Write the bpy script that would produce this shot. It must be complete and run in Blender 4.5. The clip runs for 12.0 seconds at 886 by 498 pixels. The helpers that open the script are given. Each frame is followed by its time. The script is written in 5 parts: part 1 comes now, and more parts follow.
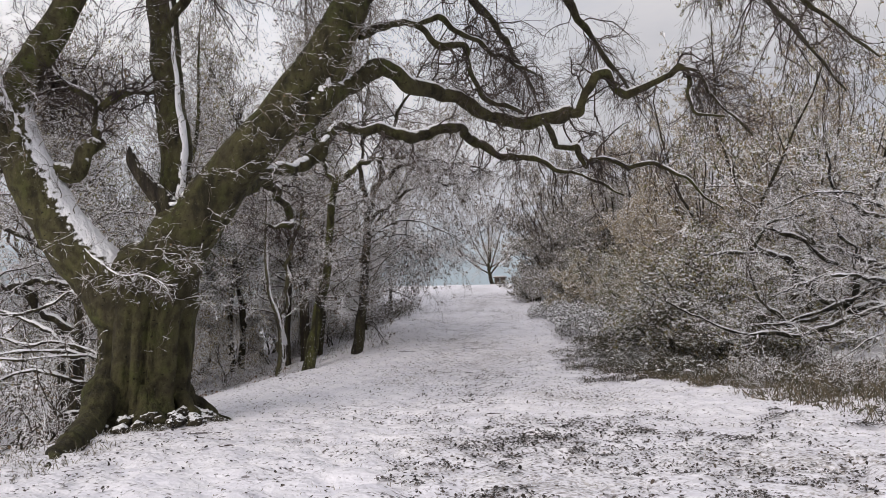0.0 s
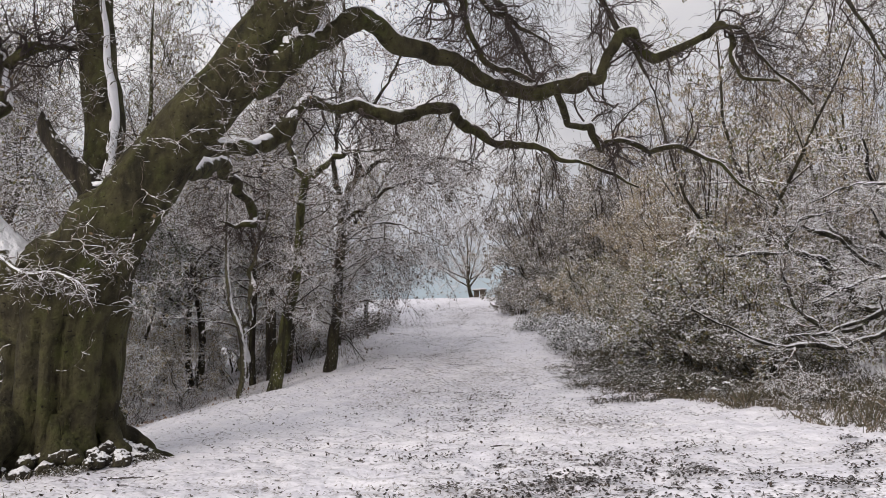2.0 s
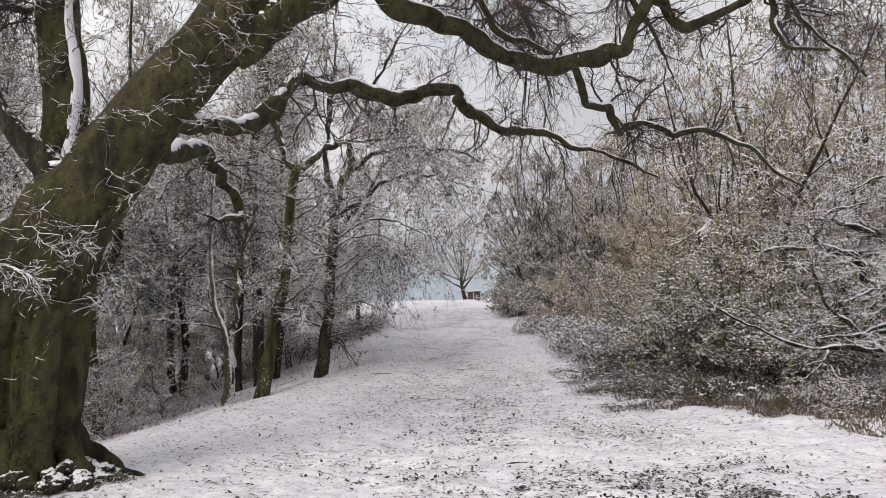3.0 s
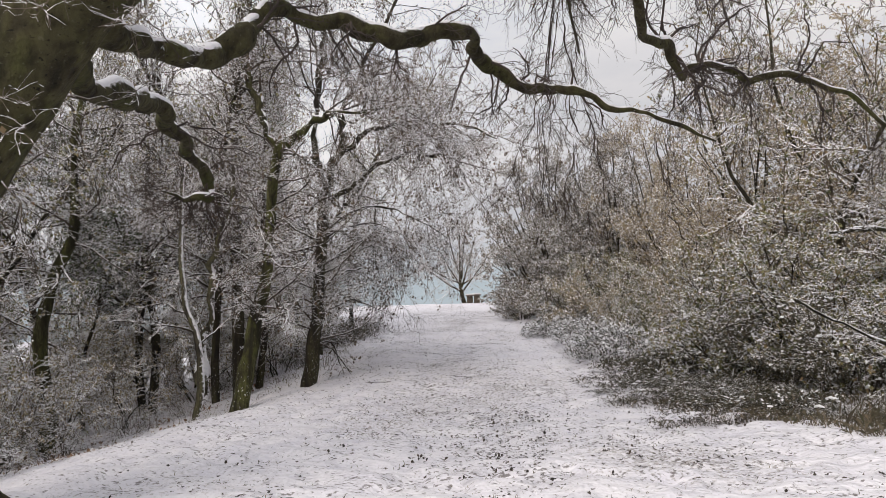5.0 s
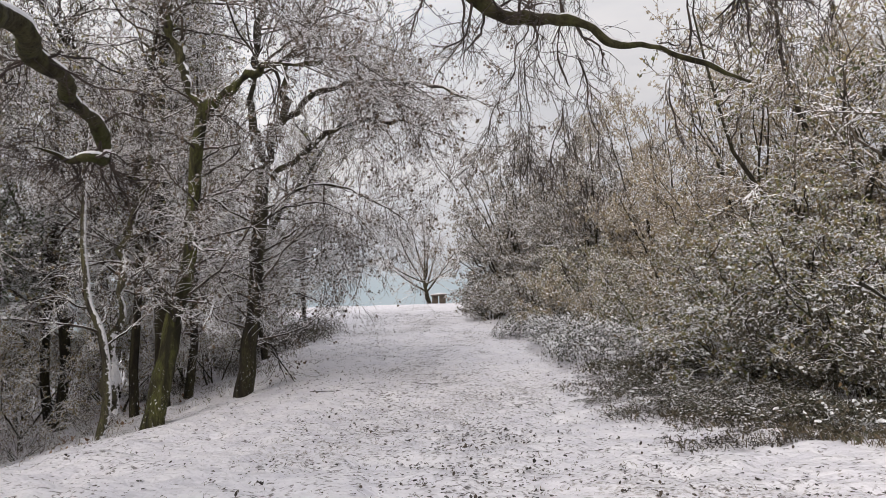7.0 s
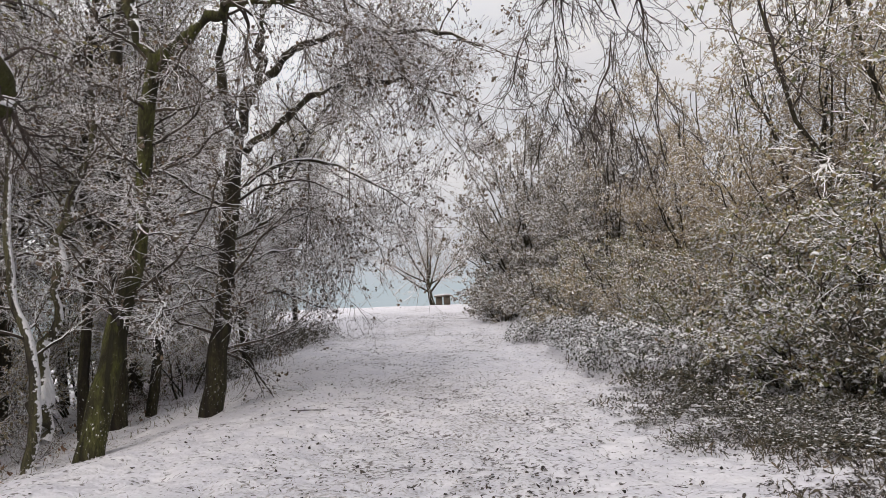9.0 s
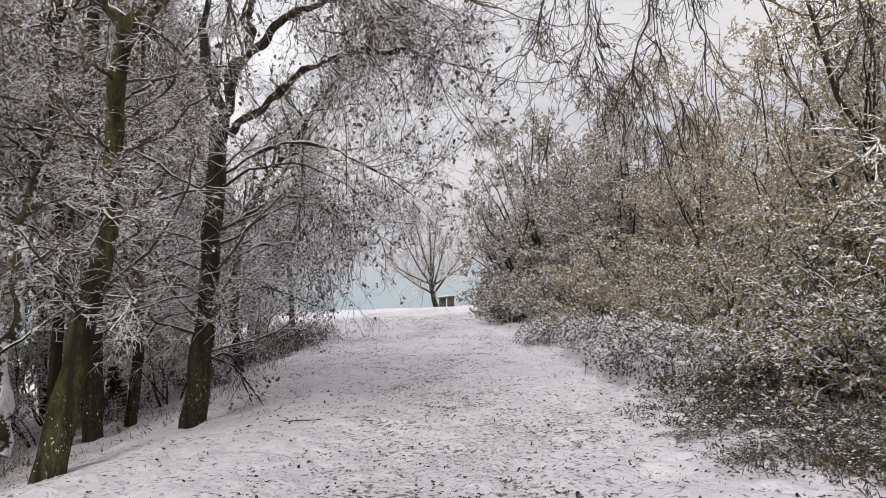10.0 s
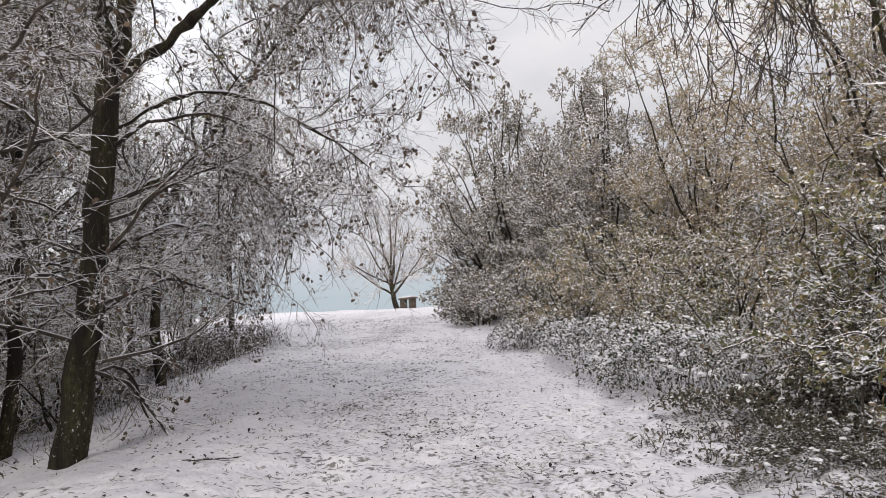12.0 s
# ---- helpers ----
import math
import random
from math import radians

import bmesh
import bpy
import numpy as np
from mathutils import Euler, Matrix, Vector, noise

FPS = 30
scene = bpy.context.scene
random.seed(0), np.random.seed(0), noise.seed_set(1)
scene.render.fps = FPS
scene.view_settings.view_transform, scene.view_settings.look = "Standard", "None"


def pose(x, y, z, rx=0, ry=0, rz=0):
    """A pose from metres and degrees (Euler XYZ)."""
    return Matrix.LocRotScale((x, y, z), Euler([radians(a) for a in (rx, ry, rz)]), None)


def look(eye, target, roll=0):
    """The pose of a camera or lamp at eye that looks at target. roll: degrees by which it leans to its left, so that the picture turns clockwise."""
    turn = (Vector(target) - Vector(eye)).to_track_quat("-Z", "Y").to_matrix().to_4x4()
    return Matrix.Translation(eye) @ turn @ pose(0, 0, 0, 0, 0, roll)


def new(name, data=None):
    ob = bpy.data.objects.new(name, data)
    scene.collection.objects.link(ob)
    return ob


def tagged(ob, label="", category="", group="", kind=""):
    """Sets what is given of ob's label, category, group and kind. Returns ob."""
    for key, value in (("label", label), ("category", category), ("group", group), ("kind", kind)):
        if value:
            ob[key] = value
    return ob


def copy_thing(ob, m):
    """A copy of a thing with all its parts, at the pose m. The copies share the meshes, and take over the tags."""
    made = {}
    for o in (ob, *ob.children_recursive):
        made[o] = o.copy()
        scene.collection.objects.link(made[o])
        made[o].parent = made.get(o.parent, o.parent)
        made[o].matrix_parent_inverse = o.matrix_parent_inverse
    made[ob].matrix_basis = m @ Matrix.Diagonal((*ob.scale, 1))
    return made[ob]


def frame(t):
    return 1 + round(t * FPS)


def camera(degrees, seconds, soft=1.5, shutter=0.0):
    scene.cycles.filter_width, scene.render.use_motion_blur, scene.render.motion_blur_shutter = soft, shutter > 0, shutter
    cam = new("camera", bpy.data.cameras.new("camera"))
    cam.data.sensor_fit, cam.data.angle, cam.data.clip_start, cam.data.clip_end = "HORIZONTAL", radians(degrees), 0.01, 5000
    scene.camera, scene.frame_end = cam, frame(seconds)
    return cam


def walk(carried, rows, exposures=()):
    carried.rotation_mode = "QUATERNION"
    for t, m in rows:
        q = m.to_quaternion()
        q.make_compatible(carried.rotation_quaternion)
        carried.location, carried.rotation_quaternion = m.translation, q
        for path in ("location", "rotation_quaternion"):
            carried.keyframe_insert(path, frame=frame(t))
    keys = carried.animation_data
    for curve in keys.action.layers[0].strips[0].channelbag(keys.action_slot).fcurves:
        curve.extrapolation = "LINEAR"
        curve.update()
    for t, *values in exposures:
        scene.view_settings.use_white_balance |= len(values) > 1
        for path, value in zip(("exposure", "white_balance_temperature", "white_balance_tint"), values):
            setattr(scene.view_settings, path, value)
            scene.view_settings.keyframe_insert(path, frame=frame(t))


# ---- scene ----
cam = camera(60.3, 12.0, soft=0.6)
PATH = [
    (0, (0.273, 0.633, 1.352), (0.245, 2.63, 1.463), -1.1),
    (0.5, (0.177, 1.229, 1.322), (0.202, 3.225, 1.456), -1.2),
    (1, (0.149, 1.803, 1.272), (0.183, 3.798, 1.413), -1.3),
    (1.5, (0.043, 2.425, 1.238), (0.077, 4.42, 1.385), -1.2),
    (2, (-0.067, 3.081, 1.177), (-0.022, 5.074, 1.329), -1.3),
    (2.5, (-0.195, 3.728, 1.151), (-0.144, 5.722, 1.307), -1.4),
    (3, (-0.27, 4.319, 1.12), (-0.198, 6.312, 1.28), -1.4),
    (3.2, (-0.243, 4.574, 1.11), (-0.174, 6.566, 1.278), -1.4),
    (4.8, (-0.463, 6.656, 0.945), (-0.376, 8.646, 1.125), -1.7),
    (5, (-0.47, 6.899, 0.928), (-0.38, 8.888, 1.107), -1.6),
    (5.5, (-0.406, 7.573, 0.882), (-0.314, 9.562, 1.064), -1.5),
    (6, (-0.352, 8.297, 0.809), (-0.209, 10.284, 0.992), -1.7),
    (6.5, (-0.351, 8.964, 0.764), (-0.176, 10.948, 0.949), -1.8),
    (7, (-0.26, 9.615, 0.782), (-0.079, 11.598, 0.968), -1.8),
    (7.2, (-0.229, 9.913, 0.784), (-0.053, 11.896, 0.975), -1.7),
    (8.8, (-0.139, 12.03, 0.766), (0.036, 14.012, 0.963), -2.1),
    (9, (-0.147, 12.298, 0.774), (0.029, 14.281, 0.967), -2.1),
    (9.5, (-0.176, 13.015, 0.769), (-0.003, 14.998, 0.965), -2.1),
    (10, (-0.137, 13.613, 0.718), (0.035, 15.596, 0.92), -2.2),
    (10.5, (-0.049, 14.306, 0.701), (0.121, 16.289, 0.904), -2.2),
    (11, (0.016, 14.971, 0.704), (0.197, 16.952, 0.908), -2.2),
    (11.5, (0.03, 15.634, 0.718), (0.262, 17.61, 0.923), -2.4),
    (12, (0.065, 16.263, 0.727), (0.339, 18.234, 0.932), -2.4),
]
walk(cam, [(t, look(eye, target, roll)) for t, eye, target, roll in PATH], [(0, -0.60, 6800, 14), (2, -0.52, 6860, 14), (5, -0.39, 6960, 13), (9, -0.37, 6960, 13), (12, -0.28, 6870, 13)])

# ---- light ----
SUN_UP, SUN_AROUND = 34.0, 215.0     # elevation, and degrees to the right of straight ahead
world = bpy.data.worlds.new("world")
scene.world = world
world.use_nodes = True
wn, wl = world.node_tree.nodes, world.node_tree.links
wn.clear()
w_out = wn.new("ShaderNodeOutputWorld")
w_bg = wn.new("ShaderNodeBackground")
w_bg.inputs["Strength"].default_value = 0.115
w_sky = wn.new("ShaderNodeTexSky")
w_sky.sky_type = "NISHITA"
w_sky.sun_disc = False
w_sky.sun_elevation = radians(SUN_UP)
w_sky.sun_rotation = radians(SUN_AROUND)
w_sky.dust_density = 2.0
w_co = wn.new("ShaderNodeTexCoord")
w_map = wn.new("ShaderNodeMapping")
w_map.inputs["Scale"].default_value = (1.0, 1.0, 3.2)
w_cloud = wn.new("ShaderNodeTexNoise")
w_cloud.inputs["Scale"].default_value = 2.6
w_cloud.inputs["Detail"].default_value = 6.0
w_cloud.inputs["Roughness"].default_value = 0.55
w_tone = wn.new("ShaderNodeValToRGB")       # light and dark of the cloud sheet
w_tone.color_ramp.elements[0].position, w_tone.color_ramp.elements[0].color = 0.30, (4.6, 5.0, 5.75, 1)
w_tone.color_ramp.elements[1].position, w_tone.color_ramp.elements[1].color = 0.70, (7.1, 7.2, 7.6, 1)
w_sep = wn.new("ShaderNodeSeparateXYZ")
w_band = wn.new("ShaderNodeMapRange")       # how much cloud: thin towards the horizon
w_band.inputs["From Min"].default_value, w_band.inputs["From Max"].default_value = 0.045, 0.10
w_band.inputs["To Min"].default_value, w_band.inputs["To Max"].default_value = 0.0, 0.95
w_haze = wn.new("ShaderNodeMix")
w_haze.data_type = "RGBA"
w_haze.inputs[0].default_value = 0.94
w_haze.inputs[7].default_value = (5.2, 6.3, 7.2, 1)
w_mix = wn.new("ShaderNodeMix")
w_mix.data_type = "RGBA"
wl.new(w_co.outputs["Generated"], w_map.inputs["Vector"])
wl.new(w_map.outputs["Vector"], w_cloud.inputs["Vector"])
wl.new(w_cloud.outputs["Fac"], w_tone.inputs["Fac"])
wl.new(w_co.outputs["Generated"], w_sep.inputs["Vector"])
wl.new(w_sep.outputs["Z"], w_band.inputs["Value"])
wl.new(w_sky.outputs["Color"], w_haze.inputs[6])
wl.new(w_band.outputs["Result"], w_mix.inputs[0])
wl.new(w_haze.outputs[2], w_mix.inputs[6])
w_high = wn.new("ShaderNodeMapRange")       # the sheet is brighter overhead
w_high.inputs["From Min"].default_value, w_high.inputs["From Max"].default_value = 0.13, 0.42
w_lift = wn.new("ShaderNodeMix")
w_lift.data_type, w_lift.blend_type = "RGBA", "MULTIPLY"
w_lift.inputs[7].default_value = (1.40, 1.40, 1.39, 1)
wl.new(w_sep.outputs["Z"], w_high.inputs["Value"])
wl.new(w_high.outputs["Result"], w_lift.inputs[0])
wl.new(w_tone.outputs["Color"], w_lift.inputs[6])
w_side = wn.new("ShaderNodeMapRange")       # and brighter towards the veiled sun's side
w_side.interpolation_type = "SMOOTHSTEP"
w_side.inputs["From Min"].default_value, w_side.inputs["From Max"].default_value = 0.28, -0.25
w_glow = wn.new("ShaderNodeMix")
w_glow.data_type, w_glow.blend_type = "RGBA", "MULTIPLY"
w_glow.inputs[7].default_value = (1.55, 1.55, 1.53, 1)
wl.new(w_sep.outputs["X"], w_side.inputs["Value"])
wl.new(w_side.outputs["Result"], w_glow.inputs[0])
wl.new(w_lift.outputs[2], w_glow.inputs[6])
wl.new(w_glow.outputs[2], w_mix.inputs[7])
wl.new(w_mix.outputs[2], w_bg.inputs["Color"])
wl.new(w_bg.outputs["Background"], w_out.inputs["Surface"])

sun = new("sun", bpy.data.lights.new("sun", "SUN"))
sun.data.energy = 2.4
sun.data.angle = radians(40)
sun.data.color = (1.0, 0.94, 0.86)
sun_from = Vector((math.sin(radians(SUN_AROUND)) * math.cos(radians(SUN_UP)), math.cos(radians(SUN_AROUND)) * math.cos(radians(SUN_UP)), math.sin(radians(SUN_UP))))
sun.matrix_world = look(sun_from * 60, (0, 0, 0))

# ---- materials ----
SNOW = (0.88, 0.88, 0.91)


def shader(name, rough=0.85):
    m = bpy.data.materials.new(name)
    m.use_nodes = True
    nodes, links = m.node_tree.nodes, m.node_tree.links
    bsdf = nodes["Principled BSDF"]
    bsdf.inputs["Roughness"].default_value = rough
    bsdf.inputs["Specular IOR Level"].default_value = 0.25
    return m, nodes, links, bsdf


def noise_node(nodes, links, scale, detail=3.0, stretch=(1, 1, 1), space="Object"):
    co = nodes.new("ShaderNodeTexCoord")
    mp = nodes.new("ShaderNodeMapping")
    mp.inputs["Scale"].default_value = stretch
    nz = nodes.new("ShaderNodeTexNoise")
    nz.inputs["Scale"].default_value = scale
    nz.inputs["Detail"].default_value = detail
    links.new(co.outputs[space], mp.inputs["Vector"])
    links.new(mp.outputs["Vector"], nz.inputs["Vector"])
    return nz.outputs["Fac"]


def ramp(nodes, links, fac, stops):
    r = nodes.new("ShaderNodeValToRGB")
    while len(r.color_ramp.elements) < len(stops):
        r.color_ramp.elements.new(0.5)
    for e, (at, colour) in zip(r.color_ramp.elements, stops):
        e.position, e.color = at, (*colour, 1)
    links.new(fac, r.inputs["Fac"])
    return r.outputs["Color"]


def mix_colour(nodes, links, fac, a, b, blend="MIX"):
    mx = nodes.new("ShaderNodeMix")
    mx.data_type, mx.blend_type = "RGBA", blend
    for socket, value in ((mx.inputs[0], fac), (mx.inputs[6], a), (mx.inputs[7], b)):
        if isinstance(value, tuple):
            socket.default_value = (*value, 1)
        elif isinstance(value, (int, float)):
            socket.default_value = value
        else:
            links.new(value, socket)
    return mx.outputs[2]


def calc(nodes, links, what, a, b):
    mt = nodes.new("ShaderNodeMath")
    mt.operation = what
    for socket, value in ((mt.inputs[0], a), (mt.inputs[1], b)):
        if isinstance(value, (int, float)):
            socket.default_value = value
        else:
            links.new(value, socket)
    return mt.outputs[0]


def settled_snow(nodes, links, low, high, grain, patchy=0.8, flat=False, lean=0.0):
    """How much snow lies on a face: it settles where the face looks up, in patches."""
    geo = nodes.new("ShaderNodeNewGeometry")
    sep = nodes.new("ShaderNodeSeparateXYZ")
    links.new(geo.outputs["Normal"], sep.inputs["Vector"])
    up = sep.outputs["Z"]
    if flat:
        up = calc(nodes, links, "ABSOLUTE", up, 0.0)
    if lean:
        up = calc(nodes, links, "ADD", up, calc(nodes, links, "MULTIPLY", sep.outputs["X"], lean))
    n = noise_node(nodes, links, grain, 2.0)
    s = calc(nodes, links, "ADD", up, calc(nodes, links, "MULTIPLY", calc(nodes, links, "SUBTRACT", n, 0.5), 2 * patchy))
    mr = nodes.new("ShaderNodeMapRange")
    mr.inputs["From Min"].default_value, mr.inputs["From Max"].default_value = low, high
    links.new(s, mr.inputs["Value"])
    return mr.outputs["Result"]


def bump(nodes, links, bsdf, height, strength, distance):
    b = nodes.new("ShaderNodeBump")
    b.inputs["Strength"].default_value, b.inputs["Distance"].default_value = strength, distance
    links.new(height, b.inputs["Height"])
    links.new(b.outputs["Normal"], bsdf.inputs["Normal"])


def bark(name, dark, mid, moss, moss_share, snow_low, snow_high, grain=9.0, relief=0.03, patchy=0.5, lean=0.0, foot=0.0):
    m, nodes, links, bsdf = shader(name, 0.9)
    fine = noise_node(nodes, links, grain, 6.0, (1, 1, 0.28))
    wide = noise_node(nodes, links, 1.3, 4.0)
    spots = noise_node(nodes, links, grain * 3, 5.0, (1, 1, 0.3))
    c = ramp(nodes, links, fine, [(0.33, dark), (0.62, mid)])
    c = mix_colour(nodes, links, ramp(nodes, links, wide, [(0.5 - moss_share, (1, 1, 1)), (0.72 - moss_share * 0.5, (0, 0, 0))]), c, moss)
    c = mix_colour(nodes, links, calc(nodes, links, "MULTIPLY", ramp(nodes, links, spots, [(0.42, (0, 0, 0)), (0.64, (1, 1, 1))]), 0.7), c, dark)
    lichen = noise_node(nodes, links, grain * 2.2, 8.0, (1, 1, 0.7))
    c = mix_colour(nodes, links, ramp(nodes, links, lichen, [(0.62, (0, 0, 0)), (0.70, (1, 1, 1))]), c, tuple(min(1, v * 1.7 + 0.02) for v in mid))
    streak = noise_node(nodes, links, grain * 0.5, 5.0, (1, 1, 0.16))
    c = mix_colour(nodes, links, ramp(nodes, links, streak, [(0.40, (1, 1, 1)), (0.60, (0, 0, 0))]), c, dark)
    s = settled_snow(nodes, links, snow_low, snow_high, grain * 1.6, patchy, lean=lean)
    if foot:
        # wind-blown snow that clings to the rough foot of a trunk
        co = nodes.new("ShaderNodeTexCoord")
        sep = nodes.new("ShaderNodeSeparateXYZ")
        links.new(co.outputs["Object"], sep.inputs["Vector"])
        cling = calc(nodes, links, "SUBTRACT", noise_node(nodes, links, 34.0, 9.0, (1, 1, 0.6)), calc(nodes, links, "MULTIPLY", calc(nodes, links, "ABSOLUTE", calc(nodes, links, "SUBTRACT", sep.outputs["Z"], 0.35), 0.0), foot))
        s = calc(nodes, links, "MAXIMUM", s, ramp(nodes, links, cling, [(0.63, (0, 0, 0)), (0.68, (0.85, 0.85, 0.85))]))
    links.new(mix_colour(nodes, links, s, c, SNOW), bsdf.inputs["Base Color"])
    bump(nodes, links, bsdf, calc(nodes, links, "ADD", calc(nodes, links, "ADD", fine, streak), calc(nodes, links, "MULTIPLY", spots, 0.4)), 1.0, relief)
    return m


def beech_bark(name, snow_low, snow_high, patchy=0.35, lean=0.0, tone=1.0):
    """Old smooth bark: olive and grey-brown blotches, dark pits and folds, thin moss."""
    m, nodes, links, bsdf = shader(name, 0.92)
    blotch = noise_node(nodes, links, 2.1, 6.0)
    skin = noise_node(nodes, links, 9.0, 7.0, (1, 1, 0.7))
    pit = noise_node(nodes, links, 17.0, 3.0, (1, 1, 1.5))
    fold = noise_node(nodes, links, 4.2, 5.0, (1, 1, 0.45))
    def shade(*c):
        return tuple(v * tone for v in c)
    c = ramp(nodes, links, blotch, [(0.34, shade(0.080, 0.070, 0.040)), (0.52, shade(0.112, 0.104, 0.046)), (0.68, shade(0.088, 0.096, 0.030))])
    c = mix_colour(nodes, links, ramp(nodes, links, skin, [(0.36, (0.75, 0.75, 0.75)), (0.56, (0, 0, 0))]), c, shade(0.038, 0.032, 0.018))
    c = mix_colour(nodes, links, ramp(nodes, links, fold, [(0.33, (0.85, 0.85, 0.85)), (0.47, (0, 0, 0))]), c, shade(0.026, 0.022, 0.013))
    c = mix_colour(nodes, links, ramp(nodes, links, pit, [(0.64, (0, 0, 0)), (0.70, (0.9, 0.9, 0.9))]), c, shade(0.014, 0.012, 0.008))
    lichen = noise_node(nodes, links, 24.0, 6.0)
    c = mix_colour(nodes, links, ramp(nodes, links, lichen, [(0.63, (0, 0, 0)), (0.72, (0.6, 0.6, 0.6))]), c, shade(0.19, 0.185, 0.12))
    s = settled_snow(nodes, links, snow_low, snow_high, 11.0, patchy, lean=lean)
    links.new(mix_colour(nodes, links, s, c, SNOW), bsdf.inputs["Base Color"])
    h = calc(nodes, links, "ADD", calc(nodes, links, "MULTIPLY", fold, 1.1), calc(nodes, links, "MULTIPLY", skin, 0.75))
    h = calc(nodes, links, "SUBTRACT", h, calc(nodes, links, "MULTIPLY", pit, 0.22))
    bump(nodes, links, bsdf, h, 1.0, 0.10)
    return m


def twig_stuff(name, dark, mid, low, high):
    m, nodes, links, bsdf = shader(name, 0.85)
    n = noise_node(nodes, links, 2.3, 2.0)
    c = ramp(nodes, links, n, [(0.35, dark), (0.65, mid)])
    s = settled_snow(nodes, links, low, high, 14.0, 0.9)
    links.new(mix_colour(nodes, links, s, c, SNOW), bsdf.inputs["Base Color"])
    return m


def leaf_stuff(name, colours, low, high, grain=20.0, patchy=0.6):
    m, nodes, links, bsdf = shader(name, 0.6)
    geo = nodes.new("ShaderNodeNewGeometry")
    stops = [(i / max(1, len(colours) - 1), c) for i, c in enumerate(colours)]
    c = ramp(nodes, links, geo.outputs["Random Per Island"], stops)
    s = settled_snow(nodes, links, low, high, grain, patchy, flat=True)
    links.new(mix_colour(nodes, links, s, c, SNOW), bsdf.inputs["Base Color"])
    return m


def snow_cover(name):
    m, nodes, links, bsdf = shader(name, 0.7)
    n = noise_node(nodes, links, 11.0, 5.0)
    links.new(ramp(nodes, links, n, [(0.3, (0.80, 0.81, 0.86)), (0.7, (0.90, 0.90, 0.92))]), bsdf.inputs["Base Color"])
    bump(nodes, links, bsdf, n, 0.6, 0.03)
    return m


def ground_cover():
    m, nodes, links, bsdf = shader("trodden_snow", 0.75)
    wide = noise_node(nodes, links, 0.35, 4.0)
    mid = noise_node(nodes, links, 2.2, 5.0)
    fine = noise_node(nodes, links, 21.0, 6.0, (1.0, 0.85, 1))
    grit = noise_node(nodes, links, 26.0, 4.0)
    c = ramp(nodes, links, mid, [(0.3, (0.73, 0.72, 0.785)), (0.7, (0.84, 0.827, 0.865))])
    # earth and dead grass that show through thin snow
    thin = calc(nodes, links, "ADD", calc(nodes, links, "MULTIPLY", fine, 0.58), calc(nodes, links, "MULTIPLY", wide, 0.42))
    thin = calc(nodes, links, "ADD", thin, calc(nodes, links, "MULTIPLY", calc(nodes, links, "SUBTRACT", grit, 0.5), 0.22))
    # the trodden middle of the way is worn thinner
    co = nodes.new("ShaderNodeTexCoord")
    sep = nodes.new("ShaderNodeSeparateXYZ")
    links.new(co.outputs["Object"], sep.inputs["Vector"])
    aside = calc(nodes, links, "ABSOLUTE", calc(nodes, links, "SUBTRACT", sep.outputs["X"], 1.1), 0.0)
    worn = calc(nodes, links, "MAXIMUM", calc(nodes, links, "SUBTRACT", 1.0, calc(nodes, links, "DIVIDE", aside, 2.6)), 0.0)
    thin = calc(nodes, links, "ADD", thin, calc(nodes, links, "MULTIPLY", worn, 0.022))
    spot = nodes.new("ShaderNodeVectorMath")
    spot.operation = "DISTANCE"
    spot.inputs[1].default_value = (3.0, 8.5, -0.5)
    links.new(co.outputs["Object"], spot.inputs[0])
    mud = calc(nodes, links, "MAXIMUM", calc(nodes, links, "SUBTRACT", 1.0, calc(nodes, links, "DIVIDE", spot.outputs["Value"], 5.5)), 0.0)
    thin = calc(nodes, links, "ADD", thin, calc(nodes, links, "MULTIPLY", mud, 0.06))
    bare = ramp(nodes, links, thin, [(0.575, (0, 0, 0)), (0.67, (1, 1, 1))])
    earth = ramp(nodes, links, grit, [(0.35, (0.13, 0.11, 0.09)), (0.65, (0.30, 0.26, 0.20))])
    c = mix_colour(nodes, links, calc(nodes, links, "MULTIPLY", bare, 0.6), c, earth)
    # leaves half sunk in the snow, thicker in some places
    drift = calc(nodes, links, "MULTIPLY", calc(nodes, links, "SUBTRACT", noise_node(nodes, links, 0.9, 3.0), 0.5), 0.34)
    crumb = calc(nodes, links, "ADD", noise_node(nodes, links, 17.0, 3.0, (0.8, 1.0, 1)), calc(nodes, links, "ADD", drift, calc(nodes, links, "MULTIPLY", worn, 0.03)))
    c = mix_colour(nodes, links, ramp(nodes, links, crumb, [(0.60, (0, 0, 0)), (0.70, (0.8, 0.8, 0.8))]), c, (0.105, 0.088, 0.08))
    links.new(c, bsdf.inputs["Base Color"])
    dimple = noise_node(nodes, links, 7.0, 2.0)
    h = calc(nodes, links, "ADD", calc(nodes, links, "MULTIPLY", fine, 0.18), dimple)
    h = calc(nodes, links, "SUBTRACT", h, calc(nodes, links, "MULTIPLY", bare, 0.2))
    bump(nodes, links, bsdf, h, 0.8, 0.07)
    return m


def wood_plank():
    m, nodes, links, bsdf = shader("weathered_wood", 0.8)
    n = noise_node(nodes, links, 12.0, 4.0, (1, 0.1, 1))
    links.new(ramp(nodes, links, n, [(0.3, (0.06, 0.05, 0.042)), (0.7, (0.14, 0.115, 0.09))]), bsdf.inputs["Base Color"])
    return m


